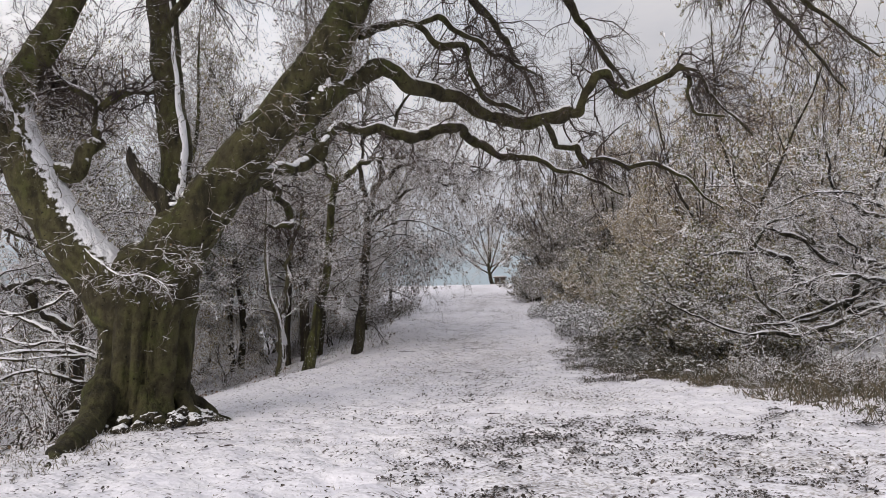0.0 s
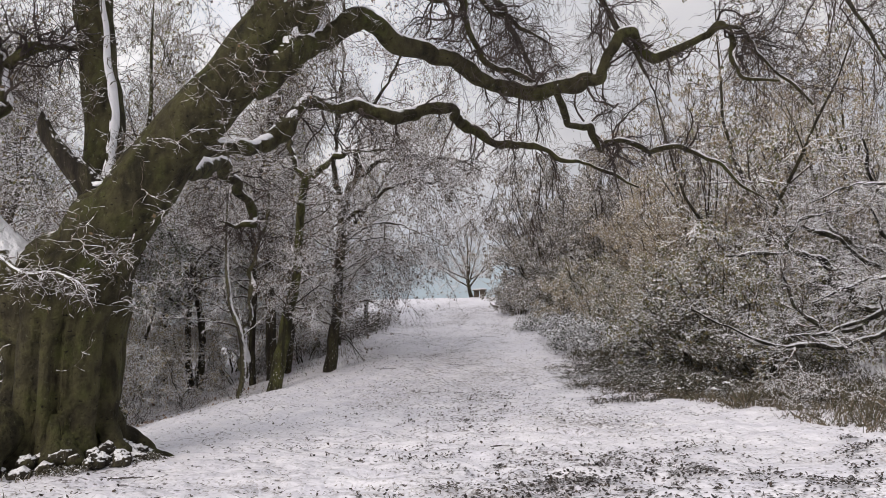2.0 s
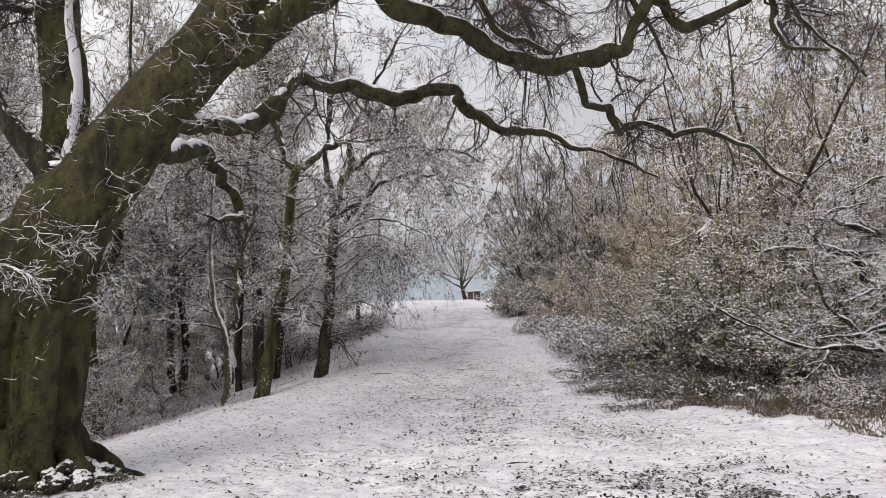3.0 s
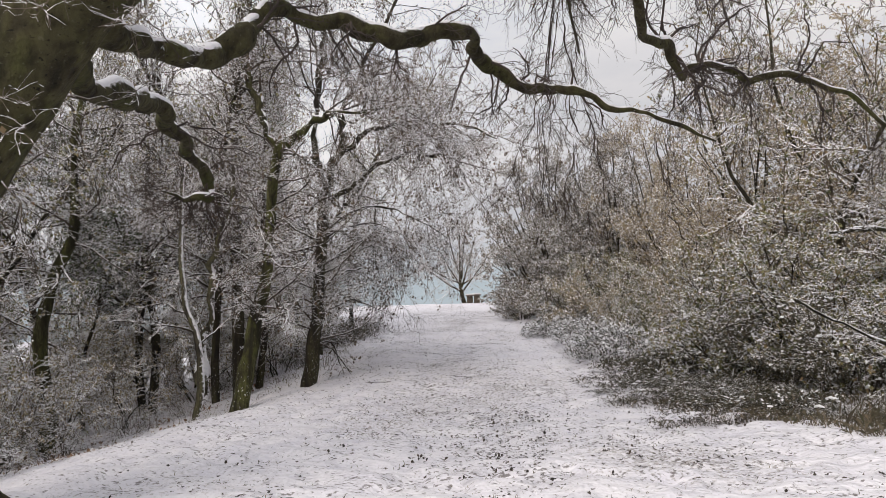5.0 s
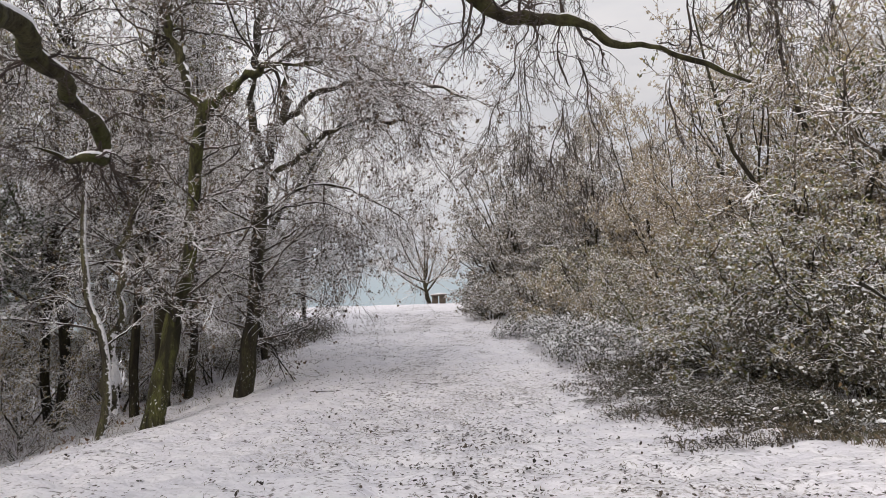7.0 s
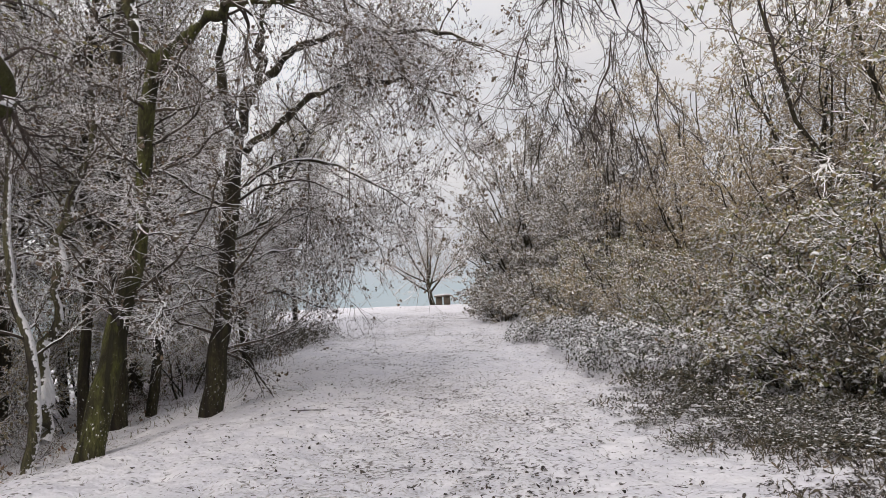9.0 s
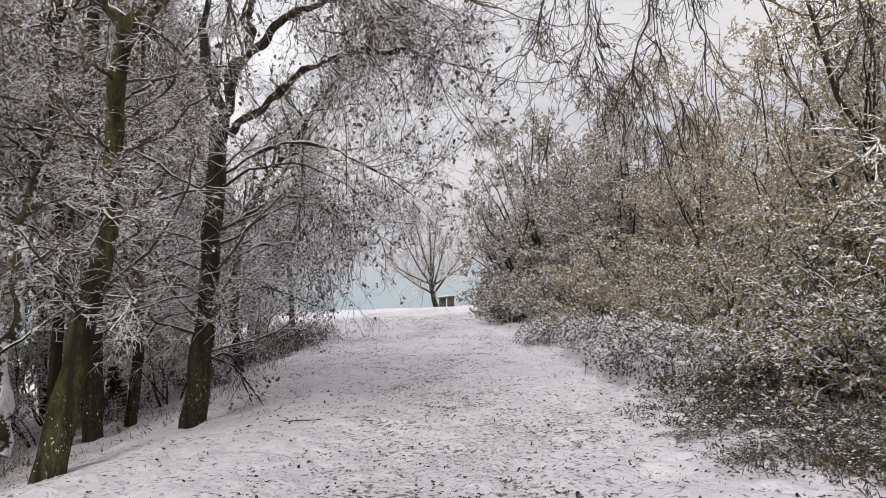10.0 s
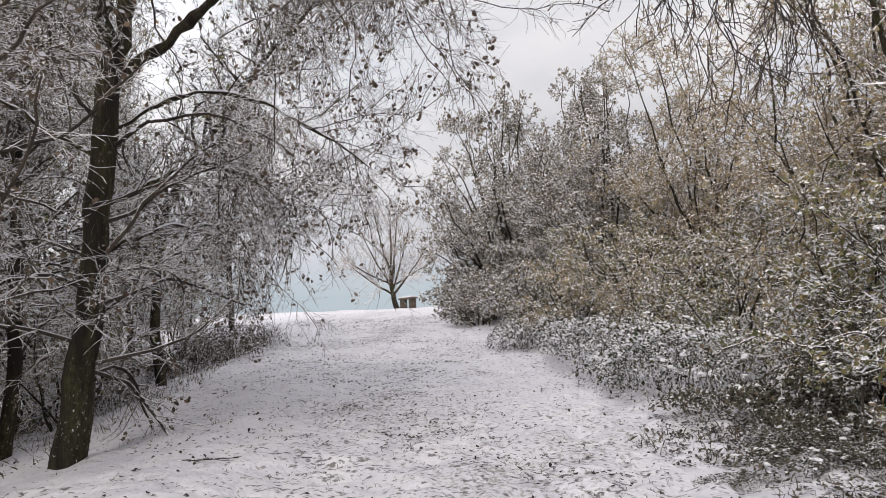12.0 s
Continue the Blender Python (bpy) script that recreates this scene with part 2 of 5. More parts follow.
M_BEECH = beech_bark("mossy_beech_bark", 0.74, 0.95, 0.35, 0.3, tone=0.58)
M_BEECH_SNOWY = beech_bark("snow_plastered_bark", 0.68, 0.86, 0.75, 0.95, tone=0.75)
M_ROOT = beech_bark("dark_root_bark", 1.15, 1.4, tone=0.5)
M_BARK = bark("dark_bark", (0.022, 0.018, 0.014), (0.105, 0.085, 0.065), (0.055, 0.050, 0.025), -0.05, 0.60, 0.80, 13.0, 0.06, 0.75, foot=0.10)
M_MOSS = bark("green_bark", (0.022, 0.020, 0.011), (0.100, 0.092, 0.046), (0.088, 0.094, 0.026), 0.12, 0.60, 0.80, 12.0, 0.06, 0.75, foot=0.10)
M_ALDER = bark("dark_alder_bark", (0.012, 0.010, 0.008), (0.055, 0.045, 0.036), (0.05, 0.048, 0.028), -0.05, 0.66, 0.86, 13.0, 0.05, 0.6)
M_PLASTER = bark("pale_plastered_bark", (0.035, 0.030, 0.024), (0.15, 0.125, 0.10), (0.10, 0.095, 0.05), 0.0, 0.42, 0.62, 12.0, 0.05, 0.8, 0.8)
M_TWIG = twig_stuff("beech_twig", (0.030, 0.024, 0.022), (0.080, 0.062, 0.054), 0.75, 0.95)
M_SHOOT = twig_stuff("frosted_shoot", (0.050, 0.041, 0.033), (0.16, 0.13, 0.10), 0.28, 0.60)
M_SPRIG = twig_stuff("oak_sprig", (0.060, 0.049, 0.043), (0.18, 0.145, 0.12), 0.05, 0.40)
M_FROST = twig_stuff("snowy_twig", (0.042, 0.036, 0.028), (0.160, 0.130, 0.100), 0.20, 0.40)
M_HOAR = twig_stuff("hoary_twig", (0.053, 0.045, 0.036), (0.18, 0.15, 0.12), 0.20, 0.42)
M_BOUGH = twig_stuff("dark_bough", (0.026, 0.021, 0.017), (0.085, 0.067, 0.052), 0.34, 0.52)
# twigs in the wood: haze painted in as a paler colour, under real snow
M_HAZE_PALED = twig_stuff("haze_paled_twig", (0.085, 0.070, 0.054), (0.25, 0.205, 0.155), -0.05, 0.26)
M_PALE = twig_stuff("pale_twig", (0.13, 0.10, 0.07), (0.30, 0.23, 0.155), 0.45, 0.62)
# the crest tree's twigs carry the distance haze in their pale colour
M_CREST_HAZE = twig_stuff("crest_haze_twig", (0.20, 0.17, 0.15), (0.36, 0.31, 0.27), 0.25, 0.5)
M_LEAF = leaf_stuff("brown_leaf", [(0.05, 0.035, 0.025), (0.13, 0.085, 0.055), (0.22, 0.14, 0.08), (0.13, 0.11, 0.06)], 0.60, 0.80)
M_OLIVE = leaf_stuff("olive_leaf", [(0.05, 0.06, 0.03), (0.16, 0.165, 0.07), (0.30, 0.265, 0.13), (0.24, 0.165, 0.095)], 0.54, 0.74)
M_AMBER = leaf_stuff("amber_leaf", [(0.21, 0.165, 0.10), (0.39, 0.315, 0.19), (0.47, 0.385, 0.235), (0.32, 0.285, 0.175)], 0.46, 0.68)
M_TAN = leaf_stuff("tan_leaf", [(0.07, 0.060, 0.044), (0.17, 0.145, 0.10), (0.28, 0.225, 0.155), (0.11, 0.108, 0.072)], 0.47, 0.66)
M_BRAMBLE = leaf_stuff("bramble_leaf", [(0.030, 0.032, 0.022), (0.070, 0.066, 0.044), (0.16, 0.13, 0.095), (0.05, 0.058, 0.034)], 0.96, 1.10, 6.5, 0.9)
M_BRAMBLE_SNOWY = leaf_stuff("snowy_bramble_leaf", [(0.018, 0.028, 0.016), (0.045, 0.055, 0.030), (0.11, 0.08, 0.05)], 0.62, 0.80, 6.5, 0.9)
M_OAKLEAF = leaf_stuff("withered_oak_leaf", [(0.045, 0.033, 0.025), (0.10, 0.072, 0.052), (0.17, 0.12, 0.08), (0.085, 0.075, 0.052)], 0.55, 0.78)
M_RUSSET = leaf_stuff("russet_leaf", [(0.10, 0.055, 0.035), (0.20, 0.11, 0.065), (0.28, 0.17, 0.10), (0.13, 0.10, 0.065)], 0.75, 0.92)
M_EVER = leaf_stuff("evergreen_leaf", [(0.045, 0.065, 0.036), (0.10, 0.125, 0.07), (0.17, 0.18, 0.10)], 0.42, 0.64)
M_FALLEN = leaf_stuff("fallen_leaf", [(0.016, 0.013, 0.012), (0.04, 0.033, 0.028), (0.09, 0.07, 0.055)], 0.95, 1.3)
M_VERGE = leaf_stuff("verge_grass_blade", [(0.045, 0.038, 0.026), (0.13, 0.108, 0.075), (0.062, 0.062, 0.036), (0.22, 0.17, 0.12)], 0.75, 1.1)
M_GRASS = leaf_stuff("dead_grass", [(0.09, 0.078, 0.055), (0.22, 0.185, 0.13), (0.12, 0.115, 0.07)], 0.30, 0.6)
M_SNOW = snow_cover("lying_snow")
M_GROUND = ground_cover()
M_PLANK = wood_plank()

# ---- building blocks ----
RNG = np.random.default_rng(11)


def unit(v):
    return v / np.maximum(np.linalg.norm(v, axis=-1, keepdims=True), 1e-9)


def mesh_from(name, verts, faces, smooth=True):
    """A mesh of one kind of polygon, from arrays."""
    me = bpy.data.meshes.new(name)
    n, k = faces.shape
    me.vertices.add(len(verts))
    me.vertices.foreach_set("co", np.ascontiguousarray(verts, dtype=np.float32).ravel())
    me.loops.add(n * k)
    me.loops.foreach_set("vertex_index", np.ascontiguousarray(faces, dtype=np.int32).ravel())
    me.polygons.add(n)
    me.polygons.foreach_set("loop_start", np.arange(0, n * k, k, dtype=np.int32))
    me.polygons.foreach_set("use_smooth", np.full(n, smooth, dtype=bool))
    me.update(calc_edges=True)
    return me


def part(name, me, material, parent, label="", kind=""):
    me.materials.append(material)
    ob = new(name, me)
    ob.parent = parent
    return tagged(ob, label=label, kind=kind)


def base(name, label, category, x, y, z=None, group="", turn=0.0):
    ob = new(name)
    ob.empty_display_size = 0.2
    ob.matrix_world = pose(x, y, ground_z(x, y) if z is None else z, 0, 0, turn)
    return tagged(ob, label=label, category=category, group=group)


def tube_arrays(P, R, sides):
    """Tubes round many strands at once. P: strands x points x 3, R: strands x points (x sides)."""
    N, K, _ = P.shape
    T = unit(np.gradient(P, axis=1))
    ref = np.where(np.abs(T[:, :1, 2:3]) > 0.8, np.array([1.0, 0, 0]), np.array([0, 0, 1.0]))[:, 0]
    U = np.zeros_like(P)
    u = unit(ref - np.sum(ref * T[:, 0], -1, keepdims=True) * T[:, 0])
    for k in range(K):
        u = unit(u - np.sum(u * T[:, k], -1, keepdims=True) * T[:, k])
        U[:, k] = u
    V = np.cross(T, U)
    a = np.arange(sides) * 2 * np.pi / sides
    if R.ndim == 2:
        R = R[:, :, None]
    ring = P[:, :, None] + R[..., None] * (np.cos(a)[:, None] * U[:, :, None] + np.sin(a)[:, None] * V[:, :, None])
    idx = np.arange(N * K * sides).reshape(N, K, sides)
    nxt = np.roll(idx, -1, axis=2)
    faces = np.stack([idx[:, :-1], nxt[:, :-1], nxt[:, 1:], idx[:, 1:]], -1).reshape(-1, 4)
    return ring.reshape(-1, 3), faces


def tubes(name, P, R, sides):
    return mesh_from(name, *tube_arrays(P, R, sides))


def many_tubes(name, groups):
    """One mesh of several sets of strands: (P, R, sides)."""
    vs, fs, n = [], [], 0
    for P, R, sides in groups:
        v, f = tube_arrays(P, R, sides)
        vs.append(v)
        fs.append(f + n)
        n += len(v)
    return mesh_from(name, np.concatenate(vs), np.concatenate(fs), smooth=False)


def curve_through(knots, K, wobble=0.0, kink=0.0):
    """A smooth strand of K points through knots (x, y, z, radius)."""
    k = np.array(knots, dtype=float)
    k = np.concatenate([[2 * k[0] - k[1]], k, [2 * k[-1] - k[-2]]])
    s = np.linspace(0, len(knots) - 1 - 1e-6, K)
    i = s.astype(int)
    f = (s - i)[:, None]
    p0, p1, p2, p3 = k[i], k[i + 1], k[i + 2], k[i + 3]
    q = 0.5 * (2 * p1 + (p2 - p0) * f + (2 * p0 - 5 * p1 + 4 * p2 - p3) * f ** 2 + (3 * p1 - p0 - 3 * p2 + p3) * f ** 3)
    q[:, 3] = np.maximum(q[:, 3], 0.004)
    if wobble:
        n = np.array([noise.noise_vector(Vector(p[:3]) * 1.7) for p in q])
        n2 = np.array([noise.noise_vector(Vector(p[:3]) * 4.5 + Vector((7, 3, 1))) for p in q])
        q[:, :3] += wobble * (n * np.minimum(q[:, 3:4] * 1.2, 0.12) + n2 * np.minimum(q[:, 3:4] * 0.7, 0.05))
        q[:, 3] *= 0.92 + 0.45 * wobble * np.array([noise.noise(Vector(p[:3]) * 2.6) for p in q])
    if kink:
        n = np.array([noise.noise_vector(Vector(p[:3]) * 1.9 + Vector((3, 9, 5))) + 0.25 * noise.noise_vector(Vector(p[:3]) * 4.0) for p in q])
        q[:, :3] += kink * n * np.clip(np.linspace(0, 5, K) - 0.4, 0, 1)[:, None]
    return q[None, :, :3], q[None, :, 3]


def sprout(P, R, per, length, K=4, angle=(25, 70), lo=0.15, hi=1.0, up=0.0, droop=0.0, wander=0.18, thick=0.55, tip=0.35, thin=0.003, shorten=0.4, most=0.05, skin=False):
    """Side shoots along strands, all at once."""
    N, K0, _ = P.shape
    n = int(N * per)
    i = np.repeat(np.arange(N), int(per)) if per == int(per) else RNG.integers(0, N, n)
    n = len(i)
    s = RNG.uniform(lo, hi, n)
    q = np.minimum(s * (K0 - 1), K0 - 1 - 1e-6)
    k = q.astype(int)
    f = (q - k)[:, None]
    start = P[i, k] * (1 - f) + P[i, k + 1] * f
    r0 = R[i, k] * (1 - f[:, 0]) + R[i, k + 1] * f[:, 0]
    t = unit(P[i, k + 1] - P[i, k])
    w = RNG.normal(size=(n, 3))
    side = unit(w - np.sum(w * t, -1, keepdims=True) * t)
    a = np.radians(RNG.uniform(*angle, n))[:, None]
    if skin:
        start = start + side * r0[:, None] * 0.92
    d = unit(t * np.cos(a) + side * np.sin(a) + np.array([0, 0, up]))
    L = length * RNG.uniform(0.45, 1.25, n) * (1 - shorten * s)
    step = (L / (K - 1))[:, None]
    Q = np.empty((n, K, 3))
    Q[:, 0] = start
    for j in range(1, K):
        d = unit(d + RNG.normal(size=(n, 3)) * wander + np.array([0, 0, -droop]))
        Q[:, j] = Q[:, j - 1] + d * step
    r = np.clip(r0 * thick, thin, most)[:, None] * np.linspace(1, tip, K)
    return Q, np.maximum(r, thin * 0.8)


def leaves_on(name, P, count, size, hang=0.3, oval=False, tuft=1):
    """Small leaves spread over strands, singly or in tufts."""
    N, K, _ = P.shape
    count = count // tuft
    i, q = RNG.integers(0, N, count), RNG.uniform(0.2, 1, count) * (K - 1 - 1e-6)
    k = q.astype(int)
    at = P[i, k] + (P[i, np.minimum(k + 1, K - 1)] - P[i, k]) * (q - k)[:, None]
    if tuft > 1:
        at = np.repeat(at, tuft, axis=0) + RNG.normal(size=(count * tuft, 3)) * size * 0.55
    return mesh_from(name, *leaf_arrays(at, size, hang, oval=oval), smooth=False)


def pads_on(name, P, count, size, flat=0.5):
    """Small uneven pads of snow resting on strands."""
    N, K, _ = P.shape
    i, k = RNG.integers(0, N, count), RNG.integers(K // 2 if K > 2 else 0, K, count)
    at = P[i, k] + RNG.normal(size=(count, 3)) * 0.01
    s = size * np.clip(np.exp(RNG.normal(size=count) * 0.5 - 0.35), 0.25, 1.7)
    turn = RNG.uniform(0, np.pi, count)
    rim = turn[:, None] + np.arange(5) * 2 * np.pi / 5
    r = s[:, None] * RNG.uniform(0.6, 1.15, (count, 5))
    v = np.zeros((count, 11, 3))
    v[:, :5, 0], v[:, :5, 1] = np.cos(rim) * r, np.sin(rim) * r
    slim = RNG.uniform(0.4, 0.9, (count, 1))     # longer one way than the other
    c, q = np.cos(turn * 3)[:, None], np.sin(turn * 3)[:, None]
    along, across = (v[:, :5, 0] * c + v[:, :5, 1] * q) * (1.9 - slim), (v[:, :5, 1] * c - v[:, :5, 0] * q) * slim
    v[:, :5, 0], v[:, :5, 1] = along * c - across * q, along * q + across * c
    v[:, :5, 2] = RNG.uniform(-0.35, 0.1, (count, 5)) * s[:, None]
    v[:, 5:10, :2] = v[:, :5, :2] * RNG.uniform(0.55, 0.8, (count, 5, 1))
    v[:, 5:10, 2] = v[:, :5, 2] * 0.5 + (s * flat)[:, None] * RNG.uniform(0.7, 1.1, (count, 5))
    v[:, 10, 2] = s * flat * 1.1
    v[:, 10, :2] = RNG.normal(size=(count, 2)) * s[:, None] * 0.15
    v += at[:, None]
    k5 = np.arange(5)
    n5 = (k5 + 1) % 5
    f = np.concatenate([np.stack([k5, n5, n5 + 5], -1), np.stack([k5, n5 + 5, k5 + 5], -1), np.stack([k5 + 5, n5 + 5, np.full(5, 10)], -1)])
    return mesh_from(name, v.reshape(-1, 3), (f[None] + 11 * np.arange(count)[:, None, None]).reshape(-1, 3))


def leaf_arrays(at, size, hang=0.3, flat=0.0, oval=False):
    n = len(at)
    d = RNG.normal(size=(n, 3))
    d[:, 2] = d[:, 2] * (1 - flat) - hang
    d = unit(d)
    w = RNG.normal(size=(n, 3))
    w[:, 2] *= 1 - flat
    side = unit(np.cross(d, unit(np.cross(w, d)) + (np.array([0, 0, 3.0]) if flat else 0)))
    up = np.cross(d, side)
    L = (size * RNG.uniform(0.6, 1.3, n))[:, None]
    bend = RNG.uniform(-0.15, 0.25, n)[:, None] * L
    W = L * RNG.uniform(0.25, 0.40, n)[:, None]
    if oval:
        v = np.stack([at, at + d * L * 0.3 + side * W * 0.75 + up * bend * 0.6, at + d * L * 0.7 + side * W + up * bend, at + d * L, at + d * L * 0.7 - side * W + up * bend, at + d * L * 0.3 - side * W * 0.75 + up * bend * 0.6], 1)
        return v.reshape(-1, 3), np.arange(6 * n).reshape(n, 6)
    v = np.stack([at, at + d * L * 0.45 + side * W + up * bend, at + d * L, at + d * L * 0.45 - side * W + up * bend], 1)
    return v.reshape(-1, 3), np.arange(4 * n).reshape(n, 4)


def snow_on(name, P, R, width=0.75, depth=0.2, push=(0.3, 0.0), gap=0.25, taper=(1.0, 1.0)):
    """Snow that lies along the upper side of limbs, thinner where they are steep."""
    N, K, _ = P.shape
    T = unit(np.gradient(P, axis=1))
    up = np.broadcast_to(np.array([push[0], push[1], 1.0]), P.shape)
    up = up - np.sum(up * T, -1, keepdims=True) * T
    lie = np.clip(np.linalg.norm(up, axis=-1), 0, 1)
    U, S = unit(up), unit(np.cross(T, unit(up)))
    rough = np.array([[noise.noise(Vector(p) * 2.1) + 0.9 * noise.noise(Vector(p) * 7.0) + 0.7 * noise.noise(Vector(p) * 17.0) for p in row] for row in P])
    amount = np.clip((lie - gap) * 1.2 - 0.1 + 0.9 * rough, 0.0, 1.1)
    ends = np.clip(np.minimum(np.arange(K), np.arange(K)[::-1]) / (0.10 * K), 0, 1)
    amount = amount * ends[None]
    a = np.linspace(-1, 1, 7)
    ang = a[None, None] * width * ((0.35 + 0.75 * amount) * np.linspace(*taper, K)[None] ** 2)[..., None]
    ang = ang * (1 + 0.5 * RNG.normal(size=ang.shape) * (np.abs(a) > 0.9) * np.minimum(amount, 0.6)[..., None])
    skin = R[..., None] * 0.97 + (1 - a ** 2)[None, None] * (np.minimum(R, 0.12) * depth + 0.012)[..., None] * amount[..., None] + np.where(np.abs(a) > 0.99, -0.2, 0.0) * R[..., None]
    skin = np.where(amount[..., None] < 0.03, R[..., None] * 0.8, skin)
    ring = P[:, :, None] + skin[..., None] * (np.cos(ang)[..., None] * U[:, :, None] + np.sin(ang)[..., None] * S[:, :, None])
    idx = np.arange(N * K * 7).reshape(N, K, 7)
    f = np.stack([idx[:, :-1, :-1], idx[:, :-1, 1:], idx[:, 1:, 1:], idx[:, 1:, :-1]], -1).reshape(-1, 4)
    return mesh_from(name, ring.reshape(-1, 3), f)


def smooth_line(xs, ys, spread):
    """A table of ys over xs with its corners rounded off."""
    fine = np.arange(xs[0], xs[-1], 0.25)
    v = np.interp(fine, xs, ys)
    k = np.hanning(int(spread / 0.25) * 2 + 3)
    k /= k.sum()
    padded = np.pad(v, len(k) // 2, mode="edge")
    return fine, np.convolve(padded, k, mode="valid")


RISE = smooth_line([-40, 0, 6, 11, 16, 20, 23, 26, 30, 35, 40, 46, 52, 57, 62, 80, 120, 300],
                   [0.6, -0.15, -0.43, -0.63, -0.77, -0.76, -0.66, -0.44, -0.06, 0.36, 0.82, 1.30, 1.70, 1.84, 1.76, 0.2, -6, -24], 3.0)
EDGE = smooth_line([-40, 10, 13, 20, 23, 26, 30, 36, 44, 55, 80, 300], [-6, -5.0, -4.7, -4.0, -2.75, -2.2, -2.0, -2.0, -4, -9, -16, -40], 2.0)


def ground_z(x, y):
    """Height of the snow: a hollow way, a slope down to the wood, a low bank beside the thicket."""
    x, y = np.asarray(x, dtype=float), np.asarray(y, dtype=float)
    z = np.interp(y, *RISE)
    off = np.maximum(np.interp(y, *EDGE) - x, 0.0)
    z = z - 3.4 * (1 - np.exp(-off * 0.30 / 3.4)) * off / (off + 0.7)
    z = z + 0.6 * (1 - np.exp(-np.maximum(x - 4.0, 0) * 0.08))
    z = z + 0.12 * np.exp(-((x + 1.4) / 0.9) ** 2 - ((y - 27) / 5.5) ** 2)
    near = np.exp(-(np.abs(x) / 30) ** 2) * (y < 70)
    z = z + near * (0.022 * np.sin(1.9 * x + 0.8 * np.sin(1.3 * y)) * np.sin(1.4 * y + 0.5) + 0.012 * np.sin(4.3 * x + 1.1 * y) * np.sin(3.7 * y - 1.9 * x + 1.0))
    return z if z.ndim else float(z)


# ---- ground ----
def stretched(a, b, fine, far):
    """Grid lines: even between a and b, ever wider out to far."""
    inner = np.arange(a, b + fine / 2, fine)
    steps = fine * 1.22 ** np.arange(1, 60)
    out = np.cumsum(steps)
    out = out[out < far]
    return np.concatenate([(a - out)[::-1], inner, b + out])


gx, gy = np.meshgrid(stretched(-6.5, 6.5, 0.085, 1800), stretched(8, 34, 0.09, 1800))
gz = ground_z(gx, gy)


def blurred(a, turns):
    for _ in range(turns):
        a = (a + np.roll(a, 1, 0) + np.roll(a, -1, 0)) / 3
        a = (a + np.roll(a, 1, 1) + np.roll(a, -1, 1)) / 3
    return a


# trodden dimples, a boot's width across, and finer crumbs between them
steps = blurred(RNG.normal(size=gz.shape), 2)
crumbs = blurred(RNG.normal(size=gz.shape), 1)
gz += (0.030 * np.minimum(steps / steps.std(), 0.7) + 0.009 * crumbs / crumbs.std()) * (np.abs(gx) < 8) * (gy > 4) * (gy < 40)
gi = np.arange(gx.size).reshape(gx.shape)
ground = new("ground", mesh_from("ground", np.stack([gx, gy, gz], -1).reshape(-1, 3), np.stack([gi[:-1, :-1], gi[:-1, 1:], gi[1:, 1:], gi[1:, :-1]], -1).reshape(-1, 4)))
ground.data.materials.append(M_GROUND)
tagged(ground, "trodden snow over earth and dead grass, sloping to a wood", "ground", kind="structure")

# ---- limbs that are seen well: knots (x, y, z, radius) ----
B_TRUNK = [(-4.79, 13.2, -0.95, 0.998), (-4.74, 13.2, -0.26, 0.868), (-4.67, 13.2, 0.29, 0.883), (-4.63, 13.2, 1.03, 0.92), (-4.52, 13.2, 1.59, 0.977), (-4.36, 13.1, 2.14, 0.888)]
B_RIGHT = [(-4.4, 13.1, 2.05, 0.741), (-3.96, 13.05, 2.64, 0.625), (-3.44, 13.0, 3.33, 0.561), (-2.75, 12.9, 4.04, 0.517), (-2.13, 12.8, 4.79, 0.477), (-1.69, 12.7, 5.4, 0.439), (-1.26, 12.6, 6.14, 0.404), (-0.64, 12.4, 7.14, 0.351), (0.11, 12.2, 8.29, 0.28)]
B_FORK = [(-2.06, 12.9, 4.3, 0.285), (-1.62, 12.9, 4.95, 0.287), (-1.35, 12.9, 5.6, 0.233), (-1.12, 13.0, 6.29, 0.198), (-0.7, 13.2, 7.24, 0.175), (-0.02, 13.5, 8.37, 0.141)]
B_A = [(-2.35, 12.9, 4.05, 0.22), (-1.79, 12.80, 4.38, 0.253), (-1.45, 13.00, 4.71, 0.236), (-1.13, 13.15, 4.97, 0.194), (-0.84, 13.30, 5.09, 0.185), (-0.55, 13.50, 5.03, 0.175), (-0.29, 13.70, 4.93, 0.166), (0.38, 14.10, 4.78, 0.158), (1.04, 14.35, 4.58, 0.161), (1.80, 14.35, 4.45, 0.155), (2.34, 14.20, 4.46, 0.148), (2.63, 14.00, 4.40, 0.134), (2.70, 13.95, 4.76, 0.110), (2.98, 14.00, 5.12, 0.100), (3.45, 14.00, 4.78, 0.087), (3.95, 14.00, 4.94, 0.082), (4.20, 13.90, 5.15, 0.076), (4.36, 13.80, 5.17, 0.063), (4.44, 13.60, 4.58, 0.049), (4.44, 13.40, 4.21, 0.036), (4.85, 13.20, 4.19, 0.024)]
B_A2 = [(1.75, 14.35, 4.51, 0.072), (2.01, 14.70, 4.48, 0.074), (2.34, 15.40, 4.19, 0.078), (2.77, 15.90, 4.16, 0.076), (2.96, 16.00, 3.82, 0.065), (3.23, 16.10, 4.02, 0.066), (3.84, 16.10, 3.85, 0.061), (4.30, 16.10, 3.89, 0.055), (4.83, 15.90, 3.58, 0.043), (5.52, 15.40, 2.83, 0.018)]
B_A3 = [(4.18, 13.90, 5.12, 0.053), (4.46, 13.70, 5.12, 0.042), (4.76, 13.50, 4.58, 0.031), (5.24, 13.20, 3.88, 0.020)]
